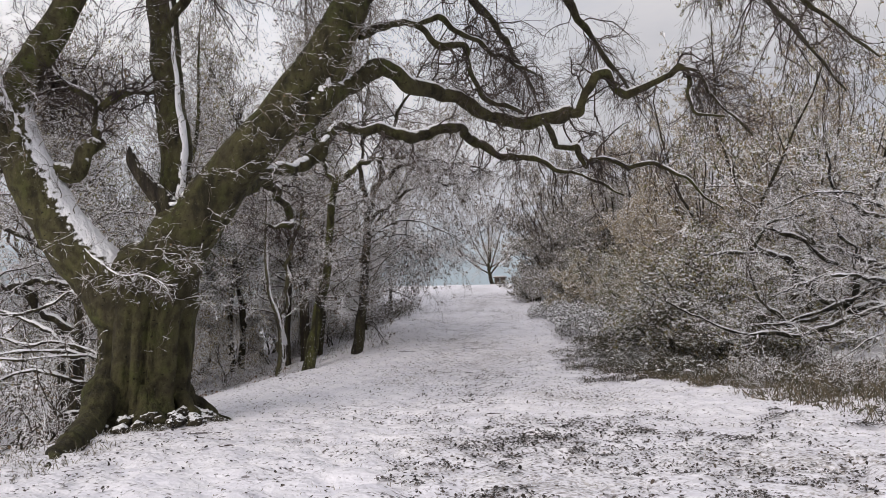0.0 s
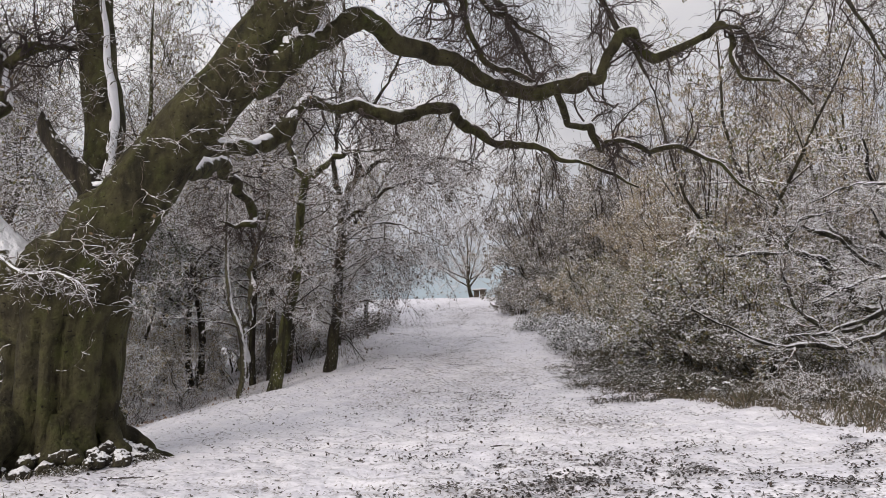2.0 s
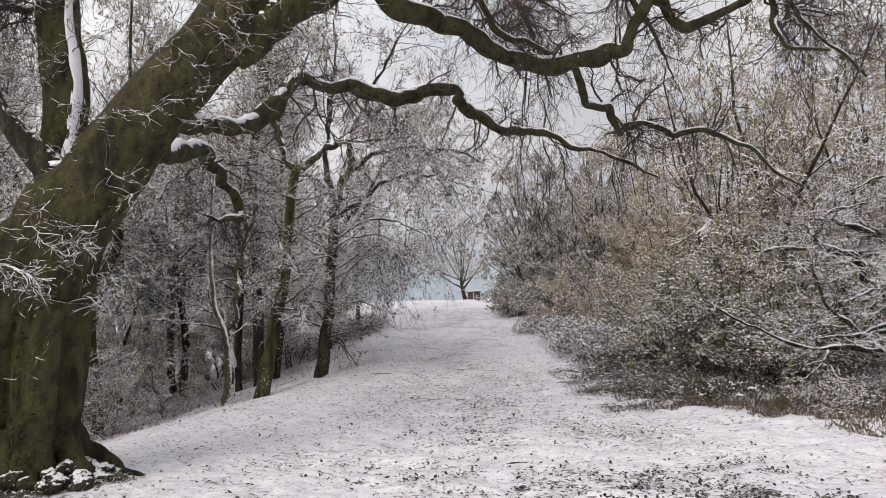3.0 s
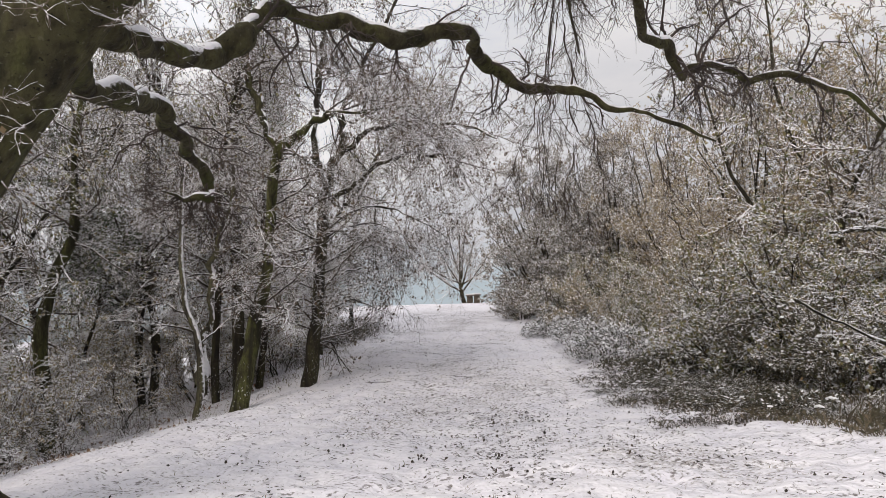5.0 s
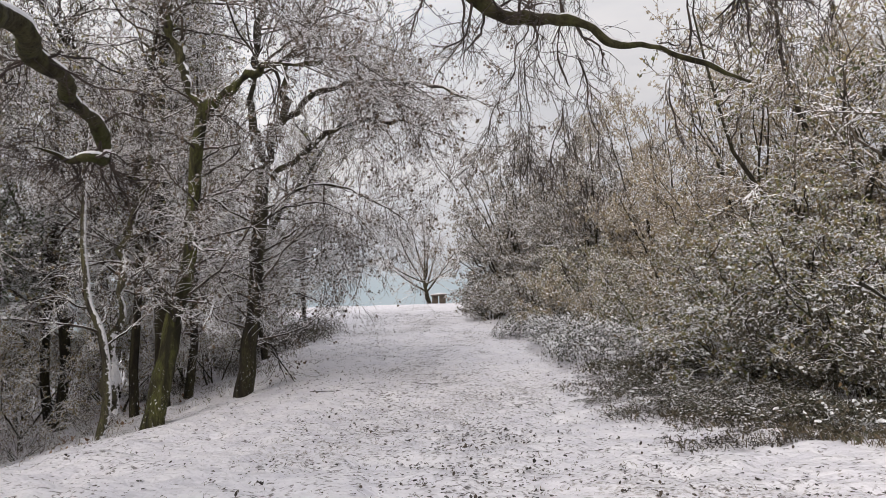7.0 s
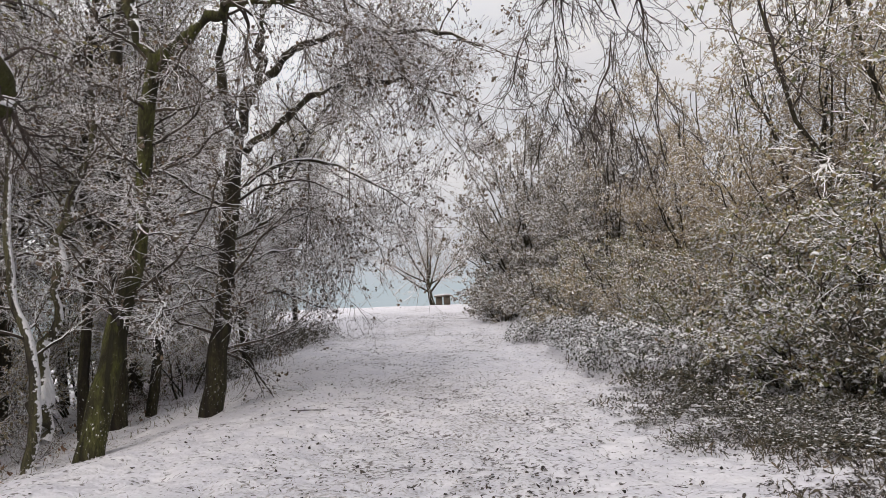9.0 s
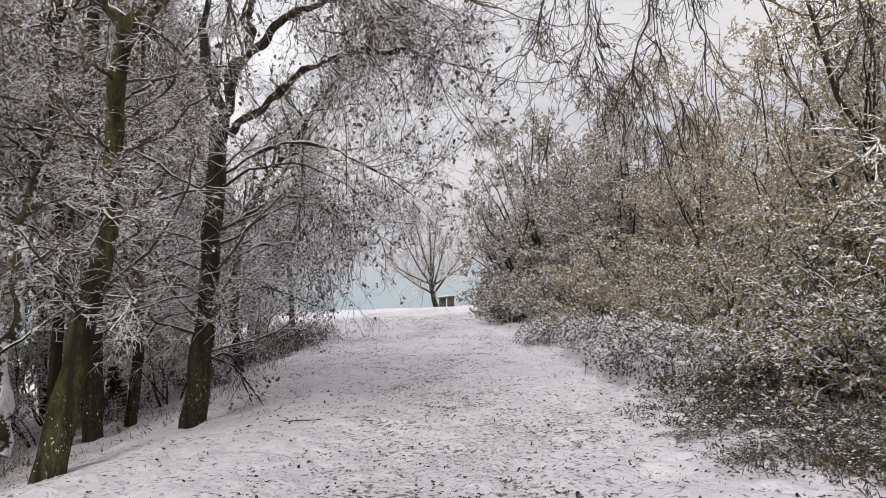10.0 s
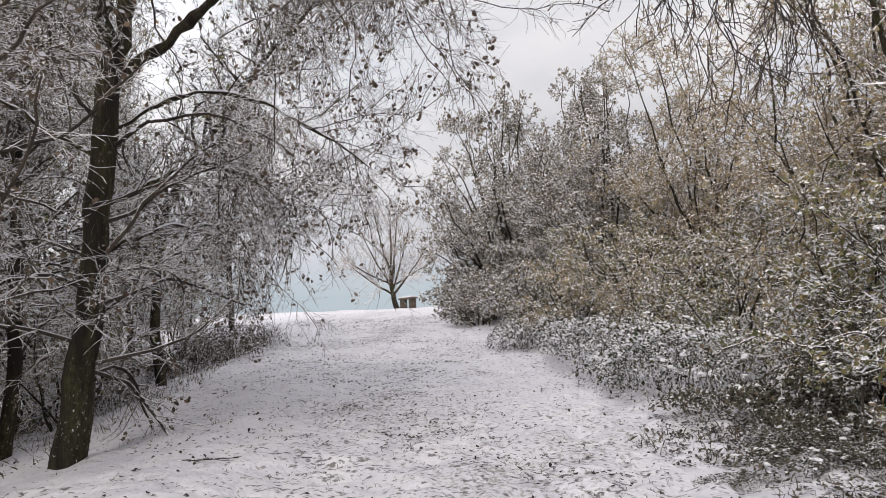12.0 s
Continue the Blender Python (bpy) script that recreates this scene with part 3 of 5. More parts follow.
B_A4 = [(-1.19, 13.10, 5.65, 0.118), (-0.73, 13.30, 5.90, 0.099), (-0.32, 13.60, 5.94, 0.091), (0.11, 13.90, 5.70, 0.082), (0.56, 14.00, 5.74, 0.082), (0.61, 14.10, 5.36, 0.072), (0.88, 14.20, 4.84, 0.062), (1.43, 14.30, 4.65, 0.052), (1.79, 14.35, 4.51, 0.031)]
B_A5 = [(-0.32, 13.60, 5.94, 0.071), (0.11, 13.90, 6.17, 0.073), (0.61, 14.40, 5.95, 0.064), (1.09, 14.80, 5.83, 0.055), (1.59, 15.20, 5.68, 0.044), (2.06, 15.50, 5.56, 0.023)]
B_B = [(-3.45, 13.0, 3.2, 0.15), (-3.08, 13.10, 3.44, 0.181), (-2.94, 13.50, 3.43, 0.178), (-2.82, 14.20, 3.57, 0.160), (-2.64, 14.90, 3.73, 0.170), (-2.37, 15.30, 4.02, 0.187), (-2.15, 15.60, 4.53, 0.170), (-1.99, 16.10, 4.75, 0.142), (-1.45, 16.50, 4.77, 0.164), (-0.65, 16.90, 4.68, 0.168), (0.29, 17.50, 5.01, 0.144), (0.62, 18.10, 5.00, 0.143), (1.03, 18.70, 4.85, 0.142), (1.58, 18.80, 4.55, 0.128), (2.27, 18.70, 4.40, 0.107), (3.01, 18.60, 4.17, 0.064), (3.62, 18.30, 3.83, 0.042), (4.20, 18.00, 3.44, 0.021)]
B_HOOK = [(-3.35, 13.15, 3.2, 0.2), (-3.63, 15.20, 3.45, 0.184), (-4.03, 17.60, 4.00, 0.156), (-4.01, 18.80, 3.96, 0.152), (-4.11, 20.00, 3.73, 0.145), (-4.00, 20.60, 3.39, 0.123), (-4.12, 20.30, 3.16, 0.100), (-4.28, 20.10, 3.03, 0.059), (-4.63, 19.80, 3.15, 0.012)]
B_MID = [(-4.43, 13.3, 2.73, 0.362), (-4.4, 13.4, 3.6, 0.347), (-4.54, 13.5, 4.7, 0.346), (-4.67, 13.6, 5.72, 0.345), (-4.78, 13.7, 6.77, 0.334), (-4.96, 13.9, 8.2, 0.305), (-5.1, 14.1, 9.69, 0.248)]
B_STUB = [(-4.27, 13.0, 2.65, 0.334), (-4.47, 12.9, 2.94, 0.265), (-4.71, 12.8, 3.25, 0.197), (-4.89, 12.8, 3.51, 0.159), (-4.94, 12.8, 3.74, 0.13)]
B_LEFT = [(-5.01, 13.1, 1.04, 0.602), (-5.48, 13.0, 1.7, 0.566), (-5.99, 12.9, 2.35, 0.512), (-6.36, 12.8, 3.04, 0.476), (-6.63, 12.7, 3.72, 0.418), (-6.75, 12.6, 4.43, 0.347), (-6.41, 12.6, 5.16, 0.295), (-5.96, 12.6, 5.89, 0.274), (-5.73, 12.6, 6.62, 0.256), (-5.6, 12.6, 7.84, 0.198)]
B_LEFT2 = [(-6.68, 12.7, 3.76, 0.398), (-6.89, 12.5, 4.36, 0.357), (-7.22, 12.3, 4.91, 0.318), (-7.72, 12.1, 5.66, 0.238)]
B_LEFT3 = [(-6.18, 12.8, 3.45, 0.227), (-5.76, 12.8, 3.51, 0.204), (-5.47, 12.8, 3.99, 0.142), (-5.43, 12.9, 4.43, 0.113), (-5.21, 13.1, 4.73, 0.094), (-4.71, 13.4, 4.87, 0.063)]
B_LEFT4 = [(-5.43, 12.9, 4.43, 0.092), (-5.78, 13.0, 4.74, 0.084), (-6.3, 13.1, 5.12, 0.065), (-6.69, 13.1, 5.8, 0.044)]
T2 = [(-4.06, 23.15, -0.92, 0.215), (-3.9, 23.3, 0.13, 0.203), (-3.75, 23.5, 1.13, 0.181), (-3.56, 23.6, 1.97, 0.146), (-3.45, 23.5, 3.03, 0.133), (-3.36, 23.3, 4.06, 0.133), (-3.2, 23.2, 4.75, 0.133)]
T2R = [(-3.2, 23.2, 4.75, 0.109), (-2.68, 23.0, 5.02, 0.084), (-2.07, 22.7, 5.3, 0.07), (-1.25, 22.3, 5.18, 0.046), (-0.36, 22.0, 5.19, 0.022)]
T2L = [(-3.2, 23.2, 4.69, 0.097), (-3.56, 23.4, 5.41, 0.087), (-3.9, 23.6, 6.33, 0.077), (-4.0, 23.8, 7.66, 0.053), (-3.92, 24.0, 9.56, 0.028)]
T3 = [(-2.89, 25.2, -0.66, 0.212), (-2.75, 25.2, 0.51, 0.184), (-2.62, 25.2, 1.79, 0.171), (-2.53, 25.2, 3.1, 0.159), (-2.46, 25.2, 4.02, 0.147)]
T3L = [(-2.46, 25.2, 4.02, 0.107), (-2.67, 25.2, 4.96, 0.108), (-2.62, 25.3, 6.2, 0.097), (-2.49, 25.5, 7.79, 0.086), (-2.44, 25.8, 9.93, 0.061), (-2.36, 26.0, 12.56, 0.032)]
T3M = [(-2.46, 25.2, 4.02, 0.107), (-2.11, 25.1, 4.93, 0.107), (-1.93, 25.0, 5.97, 0.081), (-1.44, 24.8, 7.11, 0.068), (-0.69, 24.5, 8.33, 0.041), (0.24, 24.2, 9.66, 0.028)]
T3R = [(-2.39, 25.2, 3.82, 0.08), (-1.55, 24.9, 4.35, 0.079), (-0.76, 24.6, 4.77, 0.065), (0.25, 24.2, 4.66, 0.051), (1.2, 23.8, 4.27, 0.025)]
T3R2 = [(-2.08, 25.1, 4.93, 0.08), (-1.39, 24.6, 5.32, 0.078), (-0.36, 24.0, 5.34, 0.063), (0.59, 23.4, 5.23, 0.049), (1.47, 22.8, 4.7, 0.023)]
T4 = [(-4.88, 26.8, -0.31, 0.19), (-4.93, 26.9, 1.65, 0.177), (-5.0, 27.0, 3.37, 0.164), (-5.07, 27.0, 4.83, 0.151), (-4.97, 27.0, 6.59, 0.123), (-4.82, 27.0, 8.7, 0.095), (-4.78, 27.0, 11.62, 0.05)]
T1 = [(-5.11, 23.7, -1.03, 0.1), (-5.0, 23.7, -0.32, 0.1), (-5.09, 23.7, 0.72, 0.087), (-5.34, 23.7, 1.37, 0.075), (-5.43, 23.7, 2.5, 0.063), (-5.42, 23.7, 3.57, 0.051), (-5.37, 23.8, 4.8, 0.026)]
T1B = [(-5.22, 24.2, -0.83, 0.129), (-5.15, 24.2, 0.12, 0.103), (-5.0, 24.2, 1.07, 0.089), (-4.79, 24.2, 2.41, 0.077), (-4.52, 24.2, 3.39, 0.064), (-4.35, 24.0, 4.46, 0.038)]
T5 = [(-4.51, 27.6, -0.69, 0.125), (-4.41, 27.6, 0.33, 0.114), (-4.39, 27.6, 1.66, 0.104), (-4.42, 27.6, 2.82, 0.084), (-4.35, 27.6, 4.6, 0.054)]
T6 = [(-7.27, 27.5, -1.35, 0.141), (-7.18, 27.5, 0.28, 0.14), (-7.34, 27.5, 1.73, 0.125), (-7.48, 27.5, 2.9, 0.094), (-7.45, 27.5, 4.97, 0.064)]
T7 = [(-8.37, 24.0, -0.77, 0.204), (-8.55, 24.0, 0.69, 0.177), (-8.24, 24.0, 2.11, 0.149), (-7.85, 24.0, 3.06, 0.135), (-7.91, 24.0, 4.89, 0.11), (-7.62, 24.0, 6.51, 0.07), (-7.59, 24.0, 8.54, 0.043)]
R4 = [(9.56, 22.0, -0.14, 0.277), (9.68, 22.0, 0.79, 0.242), (10.04, 22.0, 1.88, 0.192), (10.34, 22.0, 3.3, 0.14), (10.6, 22.0, 5.36, 0.089)]
R5 = [(11.0, 18.2, 0.58, 0.137), (9.8, 18.2, 0.79, 0.133), (9.23, 18.2, 0.93, 0.117), (8.52, 18.3, 1.2, 0.116), (8.12, 18.4, 1.47, 0.115), (8.07, 18.5, 1.88, 0.101), (7.41, 18.5, 2.08, 0.071), (6.62, 18.5, 2.12, 0.042), (6.1, 18.5, 2.08, 0.028)]
R6 = [(11.01, 18.2, 0.83, 0.107), (9.98, 18.0, 0.79, 0.088), (9.24, 18.0, 0.62, 0.072), (8.62, 17.8, 0.45, 0.071), (8.07, 17.7, 0.3, 0.07), (7.41, 17.6, 0.27, 0.055), (6.51, 17.5, 0.31, 0.04), (5.57, 17.4, 0.68, 0.026), (4.87, 17.3, 1.03, 0.026)]
R7 = [(10.94, 18.0, 1.73, 0.091), (10.01, 18.0, 1.39, 0.074), (9.32, 18.0, 1.03, 0.073), (8.64, 17.8, 0.82, 0.071), (8.21, 17.7, 0.69, 0.056), (7.54, 17.6, 0.54, 0.041), (6.63, 17.5, 0.43, 0.027)]
R8 = [(11.09, 18.3, 1.22, 0.107), (10.18, 18.3, 1.43, 0.09), (9.49, 18.4, 1.57, 0.089), (9.03, 18.5, 1.85, 0.074), (8.53, 18.5, 2.32, 0.058), (8.06, 18.6, 2.58, 0.058), (7.32, 18.7, 2.69, 0.029)]
R9 = [(11.28, 18.6, 1.35, 0.109), (10.42, 18.7, 1.7, 0.107), (9.8, 18.7, 1.97, 0.091), (9.46, 18.8, 2.05, 0.091), (8.85, 18.9, 2.34, 0.06), (8.51, 19.0, 2.69, 0.045), (8.4, 19.0, 3.31, 0.03)]
R10 = [(11.29, 18.5, 2.66, 0.093), (10.36, 18.5, 2.88, 0.076), (9.87, 18.5, 3.02, 0.075), (9.37, 18.5, 3.36, 0.06), (9.13, 18.5, 3.83, 0.045), (9.02, 18.5, 4.43, 0.03)]
R11 = [(8.32, 17.8, 0.64, 0.084), (7.69, 17.8, 0.5, 0.069), (7.27, 17.8, 0.85, 0.069), (6.97, 17.8, 1.32, 0.041), (6.87, 17.8, 1.8, 0.027)]
R12 = [(7.41, 18.5, 2.08, 0.071), (7.33, 18.5, 2.27, 0.071), (7.52, 18.5, 2.6, 0.057), (7.74, 18.5, 2.84, 0.043), (8.43, 18.5, 2.98, 0.029)]
R13 = [(9.28, 18.1, 0.93, 0.087), (9.4, 18.1, 1.44, 0.073), (9.41, 18.1, 2.02, 0.058), (9.12, 18.1, 2.41, 0.044), (8.89, 18.1, 2.93, 0.029)]
L0 = [(-5.89, 14.7, -1.21, 0.092), (-5.96, 14.7, -0.44, 0.092), (-6.1, 14.7, 0.18, 0.08), (-6.16, 14.7, 0.6, 0.046)]
L1 = [(-6.09, 14.7, 0.18, 0.057), (-6.58, 14.7, 0.4, 0.046), (-7.16, 14.7, 0.53, 0.047), (-7.74, 14.7, 0.5, 0.048), (-8.16, 14.7, 0.63, 0.036), (-8.79, 14.7, 0.75, 0.025)]
L2 = [(-6.09, 14.7, 0.13, 0.057), (-6.58, 14.5, 0.33, 0.046), (-7.1, 14.3, 0.39, 0.046), (-7.65, 14.2, 0.38, 0.035), (-8.1, 14.1, 0.27, 0.024)]
L3 = [(-6.09, 14.7, 0.18, 0.046), (-6.43, 14.4, 0.29, 0.045), (-6.94, 14.2, 0.29, 0.034), (-7.49, 14.1, 0.26, 0.035), (-7.93, 14.0, 0.33, 0.023)]
L4 = [(-6.0, 14.7, -0.34, 0.069), (-6.27, 14.4, -0.19, 0.057), (-6.84, 14.2, -0.01, 0.057), (-7.39, 14.1, 0.06, 0.046), (-7.96, 13.9, -0.2, 0.035)]
L5 = [(-6.1, 14.7, 0.08, 0.069), (-7.04, 15.1, 0.43, 0.072), (-7.8, 15.4, 0.8, 0.075), (-8.37, 15.6, 1.02, 0.064), (-8.99, 15.7, 1.2, 0.039)]
L6 = [(-6.14, 14.7, 0.6, 0.046), (-6.74, 14.7, 1.44, 0.035), (-7.16, 14.7, 1.29, 0.035), (-7.74, 14.7, 1.09, 0.036), (-8.27, 14.7, 1.1, 0.024)]
L7 = [(-5.97, 14.7, -0.65, 0.046), (-6.73, 14.4, -0.74, 0.046), (-6.9, 14.3, -0.72, 0.046), (-7.01, 14.3, -0.27, 0.035), (-7.3, 14.3, -0.06, 0.023), (-7.71, 14.3, 0.14, 0.024)]
L8 = [(-7.74, 16.5, -1.35, 0.16), (-7.65, 16.5, -0.07, 0.145), (-7.58, 16.5, 0.98, 0.131), (-7.76, 16.5, 1.93, 0.119), (-8.54, 16.5, 2.54, 0.094), (-9.27, 16.5, 2.91, 0.069)]
L9 = [(-7.63, 16.5, 0.63, 0.092), (-8.24, 16.3, 1.17, 0.092), (-8.6, 16.2, 1.56, 0.08), (-9.01, 16.1, 1.62, 0.067), (-9.54, 16.0, 1.95, 0.041)]
L10 = [(-7.58, 16.5, 1.22, 0.079), (-7.89, 16.3, 1.69, 0.065), (-8.49, 16.2, 1.7, 0.053), (-9.01, 16.1, 1.54, 0.04)]
B_CROTCH = [(-5.47, 12.4, 2.13, 0.049), (-5.09, 12.25, 1.78, 0.057), (-4.8, 12.2, 1.65, 0.066), (-4.54, 12.2, 1.67, 0.056), (-4.24, 12.2, 1.56, 0.046), (-4.07, 12.2, 1.4, 0.018)]


def moved(P, root):
    return P - np.array(root.matrix_world.translation)


def limb(root, name, knots, K, sides, material, label="", wobble=0.5, snow=True, lie=(), kink=0.0):
    P, R = curve_through(knots, K, wobble, kink)
    P = moved(P, root)
    ob = part(name, tubes(name, P, R, sides), material, root, label)
    if snow:
        part("snow_cap", snow_on("snow_cap", P, R, *lie), M_SNOW, ob, "white snow lying along the limb")
    return P, R


def lump(x, y, z, sx, sy, sz, root):
    """A small heap of snow with an uneven skin."""
    bm = bmesh.new()
    bmesh.ops.create_icosphere(bm, subdivisions=3, radius=1.0)
    c = root.matrix_world.translation
    for v in bm.verts:
        r = 1 + 0.45 * noise.noise(v.co * 1.6 + Vector((x * 3, y, z))) + 0.15 * noise.noise(v.co * 4.5)
        v.co = Vector((x - c.x + v.co.x * sx * r, y - c.y + v.co.y * sy * r, z - c.z + v.co.z * sz * r))
    me = bpy.data.meshes.new("lump")
    bm.to_mesh(me)
    bm.free()
    me.polygons.foreach_set("use_smooth", np.ones(len(me.polygons), dtype=bool))
    return me


def joined(sets):
    """Strands with the same number of points, as one set."""
    return np.concatenate([p for p, _ in sets]), np.concatenate([r for _, r in sets])


# ---- the old beech ----
def old_beech():
    root = base("beech_tree", "old mossy beech with snow on its bare twisting limbs", "tree", -4.7, 13.2, -0.8)
    # trunk: fluted, flaring into roots
    P, R = curve_through([(x - 0.16, y, z, r) for x, y, z, r in B_TRUNK[:-1]] + [(-4.4, 13.12, 1.95, 0.72), (-4.2, 13.1, 2.3, 0.5), (-4.1, 13.1, 2.5, 0.1)], 60, 0.0)
    P, R = moved(P, root), R[0]
    a = np.arange(84) * 2 * np.pi / 84
    h = P[0, :, 2]
    flare = np.exp(-np.maximum(h + 0.05, 0) / 0.42)
    twist = a[None] + 0.10 * h[:, None] + 0.12 * np.sin(h * 1.7)[:, None]
    crease = 0.05 - 0.24 * np.exp(-(np.sin(3.5 * twist + 0.4) / 0.24) ** 2) - 0.11 * np.exp(-(np.sin(5.5 * twist + 1.3) / 0.26) ** 2) + 0.03 * np.cos(2 * twist)
    ribs = 0.5 + 0.5 * np.cos(7 * a + 0.8) + 0.35 * np.cos(10 * a)
    grain = np.array([[noise.noise(Vector((3 * math.cos(q), 3 * math.sin(q), z * 1.1))) + 0.5 * noise.noise(Vector((9 * math.cos(q), 9 * math.sin(q), z * 3.0))) for q in a] for z in h])
    Rr = R[:, None] * 0.775 * (1 + crease * np.clip(1.75 - h * 0.55, 0.12, 1.35)[:, None] + 0.05 * grain) + flare[:, None] * 0.20 * ribs[None]
    part("trunk", tubes("trunk", P, Rr[None], 84), M_BEECH, root, "thick fluted trunk, green with moss")
    limb(root, "root", [(-5.1, 13.0, 0.5, 0.28), (-5.25, 12.6, -0.1, 0.29), (-5.15, 12.0, -0.50, 0.24), (-4.95, 11.1, -0.62, 0.20), (-4.75, 10.3, -0.62, 0.13), (-4.6, 9.6, -0.66, 0.05)], 24, 14, M_ROOT, "thick dark root", wobble=0.8, snow=False)
    for n, (ang, far, thick) in enumerate(((240, 1.05, 0.20), (275, 1.0, 0.18), (310, 0.95, 0.16), (345, 0.95, 0.15), (25, 1.1, 0.18), (170, 1.5, 0.25))):
        c, s = math.cos(radians(ang)), math.sin(radians(ang))
        ks = []
        for d, up, r in ((0.45, 0.6, thick), (0.7, 0.25, thick * 0.9), (0.9, 0.06, thick * 0.75), (far, -0.04, thick * 0.45), (far + 0.4, -0.16, thick * 0.2)):
            bend = 0.25 * d * math.sin(n * 2.3)
            x, y = -4.78 + c * d - s * bend, 13.2 + s * d + c * bend
            ks.append((x, y, ground_z(x, y) + up, r))
        limb(root, "root", ks, 16, 10, M_ROOT, wobble=1.2, snow=False)
    for n in range(44):
        ang = radians(RNG.uniform(238, 390))
        d = RNG.uniform(0.78, 1.2)
        x, y = -4.9 + math.cos(ang) * d, 13.15 + math.sin(ang) * d
        s = RNG.uniform(0.04, 0.10)
        part("root_knob", lump(x, y, ground_z(x, y) + (1.2 - d) * 0.4, s * 1.3, s * 1.3, s * 1.1, root), M_BARK, root, "knobbly root with snow on top")
    big = []
    stub = [(-4.2, 12.98, 2.1, 0.3)] + [(x, y, z, r * 0.66) for x, y, z, r in B_STUB[:-1]] + [(-4.93, 12.8, 3.68, 0.07), (-4.95, 12.8, 3.8, 0.01)]
    fork = [(-2.3, 12.9, 4.2, 0.2)] + [(x - 0.05, y, z, r * 0.88) for x, y, z, r in B_FORK]
    for name, knots, K, sides, label, skin, lie in (
            ("limb", [(-4.72, 13.2, 0.1, 0.12), (-4.6, 13.17, 0.6, 0.36)] + [(x + 0.06, y, z, r * 0.78) for x, y, z, r in B_RIGHT], 60, 26, "leaning main limb, mossy green", M_BEECH, ()),
            ("limb", fork, 36, 16, "", M_BEECH_SNOWY, ()),
            ("limb", [(-4.75, 13.25, 0.0, 0.12), (-4.82, 13.22, 0.5, 0.30)] + [(x, y, z, r * 0.92) for x, y, z, r in B_LEFT], 60, 24, "leaning limb plastered with snow", M_BEECH_SNOWY, ()),
            ("limb", B_LEFT2, 24, 18, "", M_BEECH_SNOWY, ()),
            ("limb", [(-4.6, 13.3, 0.8, 0.12), (-4.5, 13.27, 1.35, 0.30)] + [(x, y, z, r * 0.78) for x, y, z, r in B_MID], 50, 20, "upright limb with a strip of snow", M_BEECH, (0.55, 0.02, (1.0, -0.75), -0.10, (1.4, 0.05))),
            ("broken_stub", stub, 26, 12, "broken dead stub", M_BARK, ())):
        big.append(limb(root, name, knots, K, sides, skin, label, wobble=0.25, snow=bool(lie), lie=lie))
    arms = []
    for knots in (B_A, B_A2, B_A3, B_A4, B_A5, B_B, B_HOOK, B_LEFT3, B_LEFT4):
        skin = M_BEECH_SNOWY if knots in (B_LEFT3, B_LEFT4) else M_BEECH
        arms.append(limb(root, "branch", [(x, y, z, r * 0.78) for x, y, z, r in knots], 12 * len(knots), 10, skin, wobble=0.9, kink=0.10))
    # snow caught in the forks
    for x, y, z, sx, sy, sz in ((-1.78, 12.66, 4.58, 0.07, 0.06, 0.13), (-1.70, 12.68, 4.78, 0.05, 0.05, 0.12), (-1.90, 12.66, 4.44, 0.07, 0.06, 0.06), (-4.22, 12.84, 2.84, 0.10, 0.08, 0.04), (-4.07, 12.84, 2.96, 0.05, 0.05, 0.08)):
        part("fork_snow", lump(x, y, z, sx, sy, sz, root), M_SNOW, root, "snow caught in a fork")
    # limbs above the view, from which the long twigs hang
    high = [
        [(-0.64, 12.4, 7.1, 0.16), (0.6, 13.6, 7.6, 0.12), (2.0, 15.2, 7.7, 0.10), (3.3, 16.8, 6.8, 0.07), (4.6, 18.4, 5.8, 0.03)],
        [(0.11, 12.2, 8.2, 0.16), (1.8, 12.0, 7.9, 0.12), (3.8, 12.2, 7.0, 0.08), (5.6, 12.6, 6.1, 0.05), (7.4, 13.2, 5.1, 0.02)],
        [(3.8, 12.2, 7.0, 0.08), (5.4, 13.8, 6.8, 0.06), (7.2, 15.6, 6.3, 0.04), (8.8, 17.0, 5.5, 0.02)],
        [(-0.7, 13.2, 7.2, 0.14), (0.2, 15.0, 7.6, 0.11), (1.2, 17.0, 7.2, 0.08), (2.1, 18.8, 6.5, 0.05), (2.7, 20.2, 5.6, 0.02)],
        [(-0.64, 12.4, 7.1, 0.13), (1.4, 11.0, 7.6, 0.10), (3.6, 10.4, 7.2, 0.07), (5.8, 10.6, 6.4, 0.03)],
        [(-4.9, 13.9, 8.0, 0.16), (-4.0, 15.4, 8.6, 0.12), (-3.0, 17.4, 8.6, 0.08), (-2.2, 19.4, 8.0, 0.03)],
        [(-4.7, 13.6, 5.9, 0.13), (-3.9, 13.0, 6.6, 0.10), (-3.1, 12.2, 7.0, 0.07), (-2.2, 11.4, 7.0, 0.03)],
        [(-5.73, 12.6, 6.6, 0.14), (-6.4, 11.6, 7.0, 0.10), (-7.4, 10.6, 7.0, 0.05), (-8.4, 9.8, 6.6, 0.02)],
    ]
